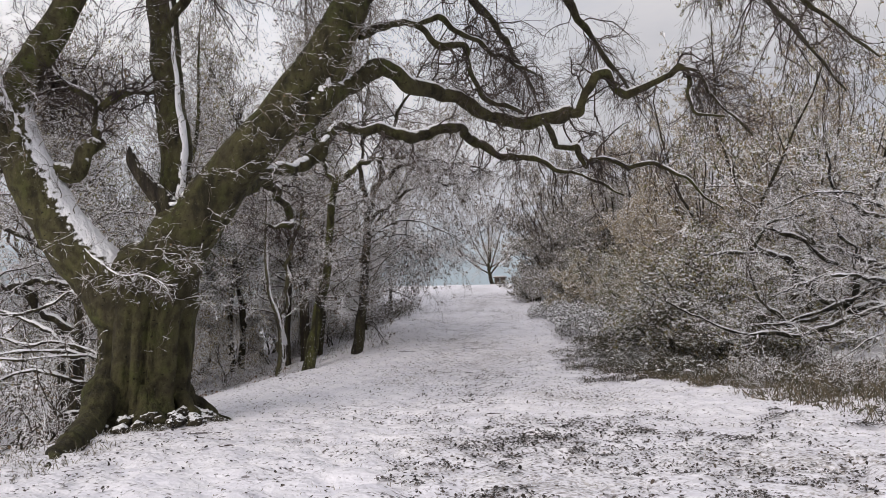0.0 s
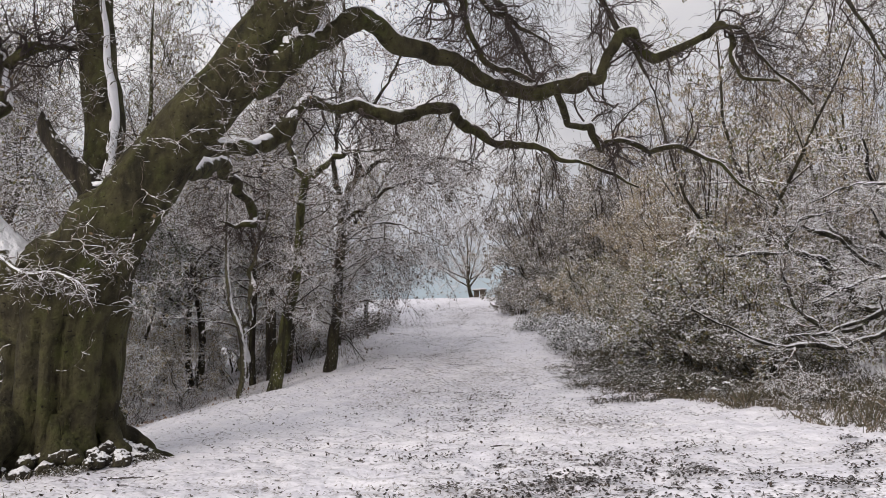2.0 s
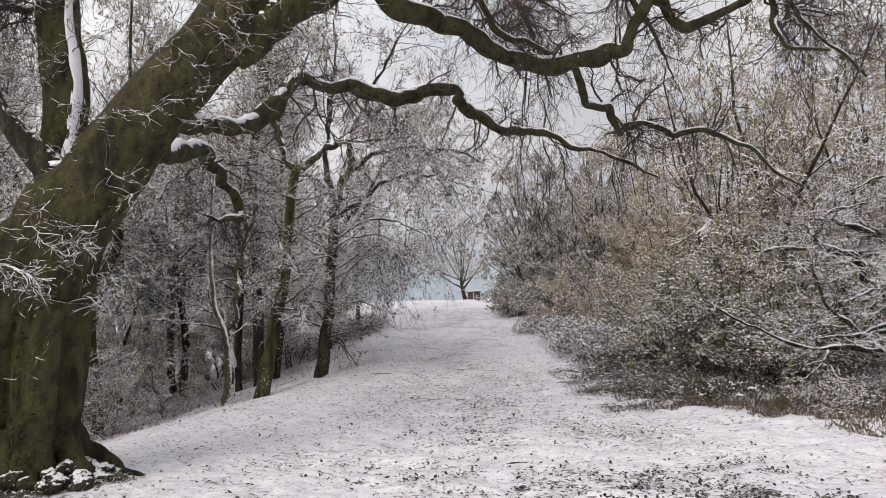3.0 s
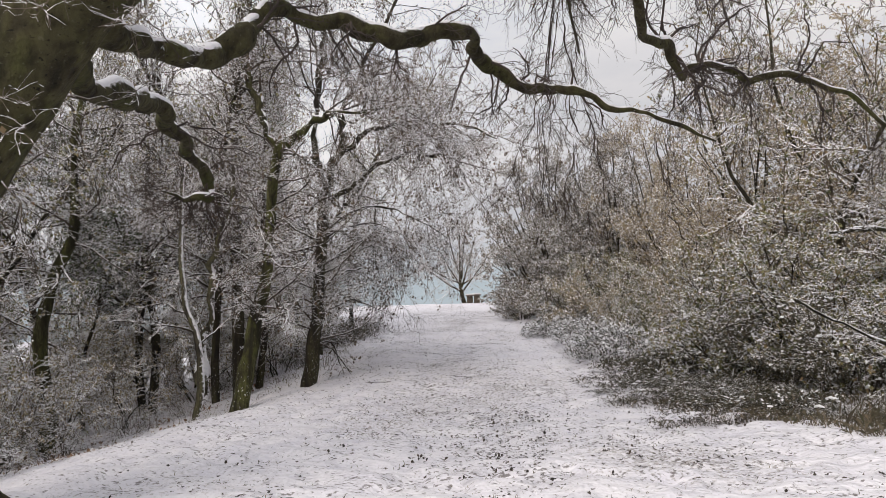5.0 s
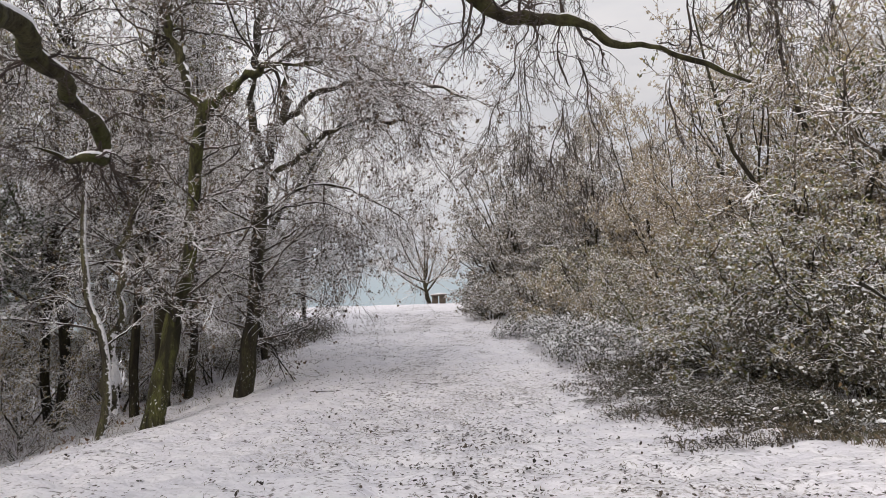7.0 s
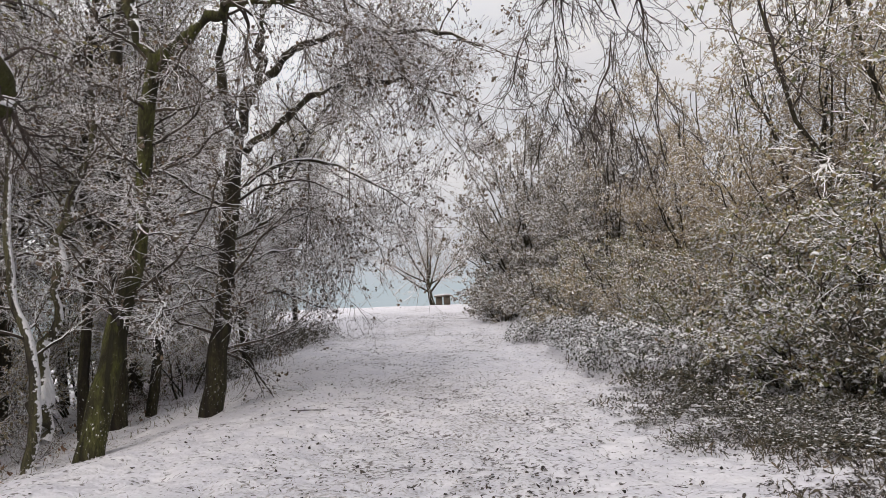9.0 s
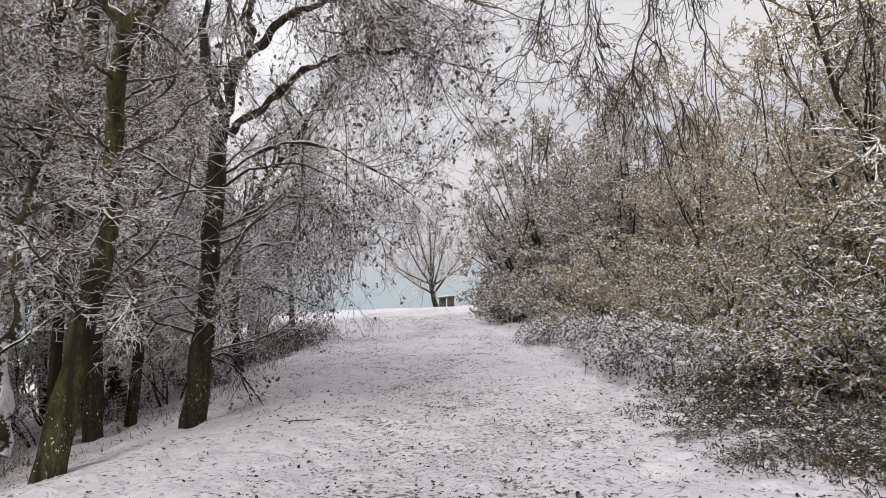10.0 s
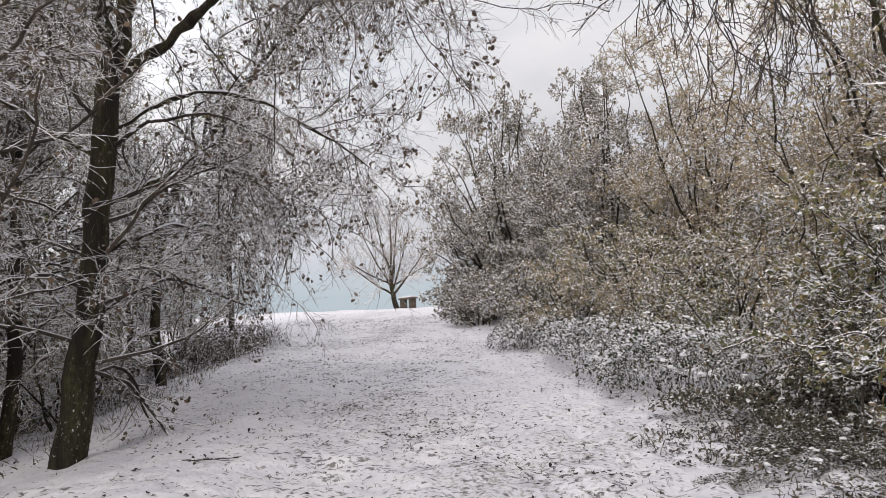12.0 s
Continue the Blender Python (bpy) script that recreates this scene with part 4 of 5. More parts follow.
    hang = [
        [(2.1, 18.8, 6.5, 0.030), (2.45, 20.1, 5.4, 0.024), (2.65, 20.6, 4.2, 0.018), (2.45, 20.7, 3.2, 0.012), (2.6, 20.8, 2.5, 0.006)],
        [(2.5, 20.1, 5.3, 0.020), (2.9, 20.4, 4.5, 0.016), (3.1, 20.7, 3.6, 0.011), (3.3, 20.8, 2.8, 0.005)],
        [(3.3, 16.8, 6.8, 0.030), (3.7, 18.4, 5.8, 0.024), (3.9, 19.0, 4.6, 0.018), (3.7, 19.1, 3.6, 0.012), (3.85, 19.2, 2.9, 0.006)],
        [(4.6, 18.4, 5.8, 0.022), (5.2, 19.2, 5.0, 0.016), (5.4, 19.5, 4.0, 0.006)],
    ]
    for _ in range(4):
        x, y, low = RNG.uniform(1.7, 3.2), RNG.uniform(19.3, 20.7), RNG.uniform(2.3, 3.3)
        dx, dy = RNG.normal(size=2) * 0.35
        hang.append([(2.1 + 0.5 * (x - 2.1), 19.0 + 0.3 * (y - 20), 6.3, 0.016), (x, y, 5.2, 0.014), (x + dx * 0.6, y + dy * 0.6, 4.2, 0.011), (x + dx, y + dy, low + 0.6, 0.008), (x + dx * 1.5, y + dy, low, 0.004)])
    nest = limb(root, "branch", [(x, y, z, r * 0.38) for x, y, z, r in B_CROTCH], 24, 7, M_BEECH_SNOWY, "snowy dead twig across the fork", wobble=2.0, lie=(0.6, 0.3))
    hung = [limb(root, "branch", [(x, y, z, r * 0.7) for x, y, z, r in k], 40, 6, M_TWIG, wobble=3.0, snow=False, kink=0.16) for k in hang]
    tops = [limb(root, "branch", k, 30, 8, M_BEECH, wobble=0.9, snow=False) for k in high]
    # boughs, twigs
    def even(sets, K=24):
        return joined([(p[:, np.linspace(0, p.shape[1] - 1, K).astype(int)], r[:, np.linspace(0, r.shape[1] - 1, K).astype(int)]) for p, r in sets])
    A, T, B, H = even(arms), even(tops), even(big[:5]), even(hung)
    a1 = sprout(*A, 24, 1.3, K=8, angle=(25, 80), lo=0.32, droop=0.06, wander=0.42, thick=0.42, most=0.021, thin=0.0055)
    t1 = sprout(*T, 38, 1.9, K=8, angle=(25, 80), lo=0.2, droop=0.20, wander=0.42, thick=0.40, most=0.016, thin=0.0045)
    b1 = sprout(*B, 105, 1.0, skin=True, K=10, angle=(50, 90), lo=0.12, up=0.02, droop=0.05, wander=0.38, thick=0.05, most=0.0085, thin=0.005)
    h1 = sprout(*H, 15, 1.0, K=8, angle=(20, 55), lo=0.3, droop=0.12, wander=0.26, thick=0.6, most=0.011, thin=0.005)
    s1 = joined([a1, t1, h1])
    a2 = sprout(*a1, 7, 0.75, K=6, angle=(25, 75), droop=0.10, wander=0.30, thick=0.5, thin=0.0038)
    h2 = sprout(*h1, 4, 0.5, K=6, angle=(20, 55), droop=0.10, wander=0.22, thick=0.6, thin=0.0038)
    t2 = sprout(*t1, 8, 1.0, K=6, angle=(15, 65), droop=0.22, wander=0.32, thick=0.5, thin=0.003, lo=0.1)
    b2 = sprout(*b1, 6, 0.5, K=6, angle=(25, 75), droop=0.04, wander=0.36, thick=0.5, thin=0.0034)
    a3 = sprout(*a2, 5, 0.38, K=3, angle=(20, 60), droop=0.08, wander=0.22, thick=0.6, thin=0.0028)
    t3 = sprout(*t2, 5, 0.42, K=3, angle=(15, 50), droop=0.22, wander=0.24, thick=0.6, thin=0.0023)
    b3 = sprout(*b2, 3, 0.20, K=3, angle=(20, 60), wander=0.35, thick=0.6, thin=0.0027)
    part("bough_mass", many_tubes("bough_mass", [(*s1, 5)]), M_TWIG, root, kind="stuff")
    part("twig_mass", many_tubes("twig_mass", [(*a2, 3), (*t2, 3), (*h2, 3), (*a3, 3), (*t3, 3), (*sprout(*h2, 3, 0.2, K=3, angle=(25, 60), thick=0.7, thin=0.0028), 3)]), M_TWIG, root, "fine bare drooping twigs", kind="stuff")
    n1 = sprout(*nest, 55, 0.45, K=7, angle=(30, 90), lo=0.1, droop=0.20, wander=0.34, thick=0.4, most=0.012, thin=0.006)
    n2 = sprout(*n1, 5, 0.25, K=4, angle=(25, 65), droop=0.1, wander=0.3, thick=0.6, thin=0.004)
    part("shoot_mass", many_tubes("shoot_mass", [(*b1, 4), (*b2, 3), (*b3, 3), (*n1, 4), (*n2, 3)]), M_SHOOT, root, "frosted shoots along the trunk and limbs", kind="stuff")
    part("foliage", leaves_on("foliage", np.concatenate([a2[0], b2[0]]), 900, 0.05), M_LEAF, root, "few withered brown leaves", kind="stuff")


old_beech()


# ---- trees of the wood ----
def hero_tree(name, label, trunk, limbs, material, reach=1.6, leaves=2500, density=1.0, group="", leaf=None):
    root = base(name, label, "tree", trunk[0][0], trunk[0][1], group=group)
    if trunk[0][2] > ground_z(*trunk[0][:2]) - 0.15:
        trunk = [(*trunk[0][:2], ground_z(*trunk[0][:2]) - 0.2, trunk[0][3])] + list(trunk)
    sets = []
    P, R = curve_through(trunk, 34, 0.3)
    h = np.clip((P[0, :, 2] - P[0, 0, 2]) / 0.6, 0, 1)
    R = R * 0.9 * (1 + 0.28 * (1 - h) ** 2)
    P = moved(P, root)
    q = np.arange(18) * 2 * np.pi / 18
    R18 = R[:, :, None] * (1 + 0.07 * np.array([[noise.noise(Vector((2.5 * math.cos(b), 2.5 * math.sin(b), p[2] * 2.2 + trunk[0][0]))) + 0.6 * noise.noise(Vector((6 * math.cos(b), 6 * math.sin(b), p[2] * 5.0))) for b in q] for p in P[0]]))[None]
    part("trunk", tubes("trunk", P, R18, 18), material, root, "trunk with patches of snow")
    sets.append((P, R))
    for k in limbs:
        sets.append(limb(root, "limb", k, 34, 8, material, wobble=2.2))
    A = joined(sets)
    s1 = sprout(*A, int(15 * density), reach * 1.5, K=12, angle=(45, 90), lo=0.36, up=0.16, droop=0.02, wander=0.19, thick=0.36, most=0.026, thin=0.0075, shorten=0.3)
    s2 = sprout(*s1, 12, reach * 0.55, K=7, angle=(20, 60), up=0.04, droop=0.03, wander=0.22, thick=0.5, thin=0.0040)
    s3 = sprout(*s2, 7, reach * 0.24, K=4, angle=(20, 60), droop=0.03, wander=0.26, thick=0.6, thin=0.0028)
    part("bough_mass", many_tubes("bough_mass", [(*s1, 6)]), M_BOUGH, root, "long snow-lined boughs", kind="stuff")
    part("twig_mass", many_tubes("twig_mass", [(*s2, 4)]), M_HOAR, root, "thin snow-dusted twigs", kind="stuff")
    part("sprig_mass", many_tubes("sprig_mass", [(*s3, 3)]), M_SPRIG, root, "fine dark twig ends", kind="stuff")
    if leaves:
        part("foliage", leaves_on("foliage", s3[0], int(leaves * 0.8), 0.062, 0.25, oval=True, tuft=4), leaf or M_OAKLEAF, root, "withered dark brown leaves", kind="stuff")
    return root


T3_LOW = [
    [(-2.62, 25.2, 2.2, 0.032), (-1.6, 26.0, 2.9, 0.025), (-1.0, 26.8, 2.8, 0.018), (-0.6, 27.4, 2.5, 0.009)],
    [(-2.55, 25.2, 3.1, 0.032), (-1.5, 25.6, 3.7, 0.025), (-0.3, 26.4, 3.5, 0.018), (0.6, 27.0, 3.0, 0.009)],
    [(-2.65, 25.2, 1.7, 0.027), (-2.0, 26.5, 2.2, 0.022), (-1.5, 28.2, 2.3, 0.016), (-1.3, 29.4, 2.0, 0.009)],
    [(-2.6, 25.2, 2.8, 0.027), (-3.8, 25.0, 3.5, 0.022), (-5.2, 24.8, 3.8, 0.016), (-6.4, 24.4, 3.7, 0.009)],
]
T4, T5, T6, T7 = T4 + [(-4.8, 27.0, 13.5, 0.015)], T5 + [(-4.3, 27.6, 7.4, 0.015)], T6 + [(-7.4, 27.5, 7.8, 0.015)], T7 + [(-7.5, 24.0, 10.5, 0.012)]
R4 = [(x, y, z, r * 0.7) for x, y, z, r in R4[:-1]] + [(10.7, 22.2, 4.6, 0.05), (10.5, 22.3, 6.0, 0.012)]
WOOD = "trees at the wood's edge"
hero_tree("oak_tree", "leaning oak with green mossy trunk and snowy branches", T2, [T2R, T2L], M_MOSS, 1.6, 6000, 1.7, WOOD)
hero_tree("oak_tree", "dark forked oak with brown leaves beside the snowy path", T3, [[(x, y, z, r * 0.75) for x, y, z, r in k] for k in (T3L, T3M, T3R, T3R2)] + T3_LOW, M_BARK, 1.7, 14000, 1.6, WOOD)
hero_tree("oak_tree", "straight dark oak trunk among snowy twigs", T4, [], M_BARK, 2.0, 6000, 2.2, WOOD)
hero_tree("young_tree", "thin pale crooked young tree dusted with snow", T1, [T1B], M_PLASTER, 1.2, 800, 0.8, WOOD)
hero_tree("young_tree", "slim young tree in the snowy wood", T5, [], M_BARK, 1.3, 1200, 1.6, WOOD)
hero_tree("young_tree", "slim crooked young tree in the snowy wood", T6, [], M_BARK, 1.4, 1500, 1.6, WOOD, M_AMBER)
hero_tree("oak_tree", "mossy crooked oak lower on the slope", T7, [], M_MOSS, 1.8, 5000, 2.0, WOOD, M_OLIVE)


def wild_tree(name, label, x, y, height, girth, reach, twig=M_FROST, leaf=M_LEAF, leaves=2000, trunks=1, spread=0.2, bark_stuff=None, boughs=16, group="", first=0.25, fork=9, fine=9, lsize=0.07, fat=0.0075, near=False, pads=0, dome=0.0):
    """A tree or tall bush with one or several stems, grown by chance."""
    global RNG
    RNG = np.random.default_rng(int(abs(x) * 130 + abs(y) * 17))
    root = base(name, label, "bush" if "bush" in name else "tree", x, y, group=group)
    K = 10
    ang = RNG.uniform(0, 2 * np.pi) + np.arange(trunks) * 2 * np.pi / trunks + RNG.normal(size=trunks) * 0.4
    P = np.zeros((trunks, K, 3))
    d = unit(np.stack([np.cos(ang) * spread, np.sin(ang) * spread, np.ones(trunks)], -1))
    hh = height * RNG.uniform(0.8, 1.0, trunks)
    P[:, 0] = np.stack([np.cos(ang), np.sin(ang), np.zeros(trunks)], -1) * 0.12 * (trunks > 1) - np.array([0, 0, 0.15])
    for j in range(1, K):
        d = unit(d + RNG.normal(size=d.shape) * 0.17 + np.array([0, 0, 0.05]))
        P[:, j] = P[:, j - 1] + d * (hh / (K - 1))[:, None]
    if dome:
        # stems fan out from one stool and end on a ball that sits on the ground
        high = RNG.uniform(-0.55, 1.0, trunks)
        out = dome * np.sqrt(1 - high ** 2) * RNG.uniform(0.78, 1.0, trunks)
        end = np.stack([np.cos(ang) * out, np.sin(ang) * out, height * (0.46 + 0.54 * high) * RNG.uniform(0.86, 1.0, trunks)], -1)
        foot = np.stack([np.cos(ang), np.sin(ang), np.zeros(trunks)], -1) * 0.25 * RNG.uniform(0.2, 1, (trunks, 1)) - np.array([0, 0, 0.15])
        bow = end * np.array([0.42, 0.42, 0.60]) + RNG.normal(size=end.shape) * 0.08 * dome
        w = np.linspace(0, 1, K)[None, :, None]
        P = foot[:, None] * (1 - w) ** 2 + bow[:, None] * 2 * w * (1 - w) + end[:, None] * w ** 2
        P[:, 1:] += RNG.normal(size=P[:, 1:].shape) * 0.02 * dome
    R = girth * np.linspace(1, 0.15, K)[None] * RNG.uniform(0.7, 1.0, (trunks, 1))
    for p, r in zip(P, R):
        part("trunk" if trunks == 1 else "stem", tubes("stem", p[None], r[None], 9 if trunks == 1 else 7), bark_stuff or M_BARK, root)
    s1 = sprout(P, R, max(4, boughs // trunks), reach, K=6, angle=(30, 80), lo=first, up=0.10, wander=0.36 if near else 0.26, thick=0.55, most=0.05, thin=0.013 if near else 0.009, shorten=0.45)
    s2 = sprout(*s1, fork, reach * 0.48, K=4, angle=(25, 75), wander=0.5 if near else 0.3, thick=0.5, thin=fat * 1.3)
    s3 = sprout(*s2, fine, min(reach * 0.25, 0.36), K=3 if near else 2, angle=(20, 75), wander=0.5 if near else 0.25, thick=0.6, thin=fat)
    part("bough_mass", many_tubes("bough_mass", [(*s1, 5)]), M_BOUGH if near or dome or trunks == 1 else twig, root, kind="stuff")
    part("twig_mass", many_tubes("twig_mass", [(*s2, 3), (*s3, 3)]), twig, root, "dense snow-dusted twigs", kind="stuff")
    if leaves:
        part("foliage", leaves_on("foliage", s3[0], leaves, lsize), leaf, root, kind="stuff")
    if pads:
        part("pad_snow", pads_on("pad_snow", s2[0], pads, 0.035), M_SNOW, root, "pads of snow caught in the twigs", kind="stuff")
    return root


def planted(ob, spots, squash=1.0):
    """Copies of a thing at (x, y, turn, scale), standing on the ground."""
    for x, y, turn, size in spots:
        copy_thing(ob, pose(x, y, ground_z(x, y) - 0.03, 0, 0, turn) @ Matrix.Diagonal((size, size, size * squash, 1)))


# undergrowth of the wood
sap = wild_tree("sapling_bush", "leafless snowy undergrowth bush in the wood", -7.8, 29.6, 3.2, 0.03, 1.4, twig=M_HAZE_PALED, leaf=M_OLIVE, leaves=2200, trunks=6, spread=0.5, boughs=30, group="undergrowth", first=0.1, fork=8, fine=5, fat=0.006)
planted(sap, [(-8.8, 22.0, 40, 1.0), (-10.5, 27.0, 95, 1.2), (-7.4, 31.5, 150, 1.2), (-5.0, 32.5, 200, 1.0), (-12.5, 21.5, 250, 1.3), (-14.5, 29.0, 310, 1.4), (-4.4, 38.0, 130, 1.0), (-16.5, 25.0, 60, 1.3), (-18.5, 20.0, 170, 1.4), (-15.0, 19.0, 280, 1.3), (-4.3, 29.2, 35, 0.8), (-5.6, 31.6, 115, 1.0), (-4.0, 35.6, 215, 0.9), (-7.4, 34.2, 305, 1.2), (-4.6, 42.5, 170, 1.0), (-9.6, 33.2, 80, 1.2), (-11.6, 36.0, 190, 1.4), (-6.2, 38.8, 20, 1.2), (-11.0, 31.0, 140, 1.2), (-9.2, 26.2, 260, 0.9)])
amb = wild_tree("sapling_bush", "snowy undergrowth bush with amber leaves in the wood", -9.2, 29.5, 3.4, 0.03, 1.4, leaf=M_AMBER, leaves=3500, trunks=5, spread=0.5, boughs=30, group="undergrowth", first=0.1, fork=8, fine=6, fat=0.006)
planted(amb, [(-9.0, 23.0, 70, 0.8), (-7.3, 25.6, 200, 0.75), (-6.4, 33.0, 20, 0.9), (-8.3, 21.4, 130, 0.7), (-6.3, 28.2, 280, 0.75), (-9.8, 27.6, 10, 1.0), (-11.8, 24.5, 160, 1.1), (-6.0, 35.0, 230, 1.1), (-13.0, 33.0, 300, 1.3)])
low = wild_tree("brushwood_bush", "low spreading bush of snowy branches under the beech", -7.6, 14.4, 1.6, 0.04, 1.8, leaves=300, trunks=6, spread=1.6, boughs=36, group="undergrowth", first=0.1, fork=5, fine=4, near=True, fat=0.006)
planted(low, [(7.2, 14.6, 15, 0.45), (7.7, 12.6, 130, 0.45), (6.6, 16.4, 260, 0.45), (8.6, 14.0, 200, 0.5), (-9.6, 16.5, 70, 1.1), (-7.6, 18.2, 150, 0.8), (-10.8, 13.6, 220, 1.1), (-8.0, 20.0, 290, 0.75), (-7.6, 28.8, 100, 0.6), (-5.9, 25.6, 170, 0.36), (-6.7, 24.3, 50, 0.42), (-5.3, 28.6, 230, 0.36), (-7.5, 22.6, 330, 0.5), (-12.5, 18.0, 40, 1.2)])
ash = wild_tree("wood_tree", "slender bare tree deep in the snowy wood", -9.5, 31.0, 13.0, 0.15, 2.7, leaves=2500, boughs=84, group="trees deep in the wood", first=0.22, leaf=M_OLIVE, fat=0.007, lsize=0.09, fork=9, fine=5, twig=M_FROST)
planted(ash, [(-13.0, 26.5, 50, 1.0), (-16.5, 22.0, 170, 1.1), (-6.4, 40.0, 290, 0.85), (-14.5, 16.5, 340, 1.0), (-10.2, 24.2, 15, 0.8), (-8.6, 18.6, 300, 0.7), (-12.0, 12.5, 210, 0.9), (-7.6, 27.8, 60, 1.0), (-4.4, 33.5, 130, 0.75), (-5.6, 29.5, 220, 0.9), (-8.4, 33.5, 75, 1.15), (-6.6, 36.0, 190, 1.1), (-11.2, 29.0, 265, 1.1), (-10.0, 20.6, 120, 1.05), (-3.4, 32.0, 20, 0.95), (-2.8, 37.5, 100, 0.8), (-13.5, 20.0, 75, 1.2), (-6.0, 31.5, 250, 1.15), (-5.4, 26.6, 310, 0.95)])

ever = wild_tree("holly_tree", "dark evergreen holly tree dusted with snow in the wood", -8.9, 27.2, 8.5, 0.09, 1.9, leaf=M_EVER, leaves=13000, boughs=60, group="trees deep in the wood", first=0.45, fork=7, fine=5, fat=0.007, lsize=0.095)
planted(ever, [(-7.0, 34.0, 240, 0.9), (-14.0, 30.5, 40, 1.1)])

# ---- thicket beside the path ----
thorn = wild_tree("thorn_bush", "dense thorn bush with olive leaves and snow", 6.6, 23.0, 2.7, 0.035, 1.4, leaf=M_OLIVE, leaves=7500, trunks=13, boughs=65, group="thicket", first=0.15, fork=6, fine=5, fat=0.0042, lsize=0.075, near=True, pads=200, dome=1.9)
holly = wild_tree("holly_bush", "dark evergreen holly bush dusted with snow", 6.5, 21.5, 2.0, 0.03, 1.0, leaf=M_BRAMBLE, leaves=8000, trunks=6, spread=0.6, boughs=36, group="thicket", first=0.05, fork=6, fine=5, fat=0.005, lsize=0.06, near=True, pads=500)
planted(holly, [(6.4, 24.2, 90, 0.85), (7.2, 19.9, 200, 0.95)])
planted(thorn, [(7.4, 20.9, 60, 1.0), (7.3, 25.6, 120, 1.05), (7.6, 23.6, 250, 1.25), (7.2, 29.4, 310, 0.95), (9.8, 22.4, 20, 1.2), (6.8, 32.6, 75, 0.95), (5.9, 35.4, 220, 0.9), (8.0, 36.5, 150, 1.0)])
haz = wild_tree("hazel_bush", "tall hazel bush of pale snowy twigs and amber leaves", 9.0, 27.0, 9.2, 0.055, 1.6, twig=M_PALE, leaf=M_AMBER, leaves=30000, trunks=30, boughs=240, group="thicket", first=0.16, fork=7, fine=5, fat=0.006, dome=2.9)
planted(haz, [(11.3, 23.6, 100, 1.05), (9.6, 34.4, 200, 1.0), (12.6, 31.0, 20, 1.12)])
grey = wild_tree("alder_tree", "tall bare grey alder full of snowy twigs", 12.4, 21.5, 9.5, 0.085, 2.5, leaves=6000, leaf=M_OLIVE, trunks=3, spread=0.22, boughs=45, group="thicket", first=0.12, fine=5, fat=0.009, lsize=0.08)
planted(grey, [(9.9, 24.6, 30, 1.2), (11.8, 26.5, 200, 1.25), (11.0, 32.0, 80, 0.9), (12.5, 16.8, 250, 0.85)])
far_bush = wild_tree("hawthorn_bush", "broad rounded hawthorn bush with brown leaves and snow", 6.1, 42.5, 8.3, 0.07, 1.4, twig=M_FROST, leaf=M_TAN, leaves=66000, trunks=44, boughs=352, group="thicket", first=0.18, fat=0.008, lsize=0.085, fork=7, fine=5, dome=3.5)
planted(far_bush, [(8.2, 38.0, 120, 0.95), (9.6, 44.0, 310, 1.08)])
skirt = wild_tree("hawthorn_bush", "low snowy hawthorn scrub at the path's edge", 4.3, 39.2, 1.7, 0.03, 0.8, twig=M_FROST, leaf=M_TAN, leaves=7000, trunks=14, boughs=84, group="thicket", first=0.12, fat=0.006, lsize=0.08, fork=6, fine=4, dome=1.4)
stalk = wild_tree("hazel_bush", "small hazel bush with amber leaves above the brambles", 5.3, 33.0, 2.5, 0.02, 0.6, twig=M_PALE, leaf=M_AMBER, leaves=6000, trunks=22, boughs=110, group="thicket", first=0.2, fat=0.005, lsize=0.07, fork=5, fine=4, dome=1.25)
planted(stalk, [(6.0, 30.6, 110, 0.8)])
planted(skirt, [(4.5, 43.4, 70, 0.8), (5.2, 36.6, 160, 1.1), (4.9, 40.6, 250, 0.9)])


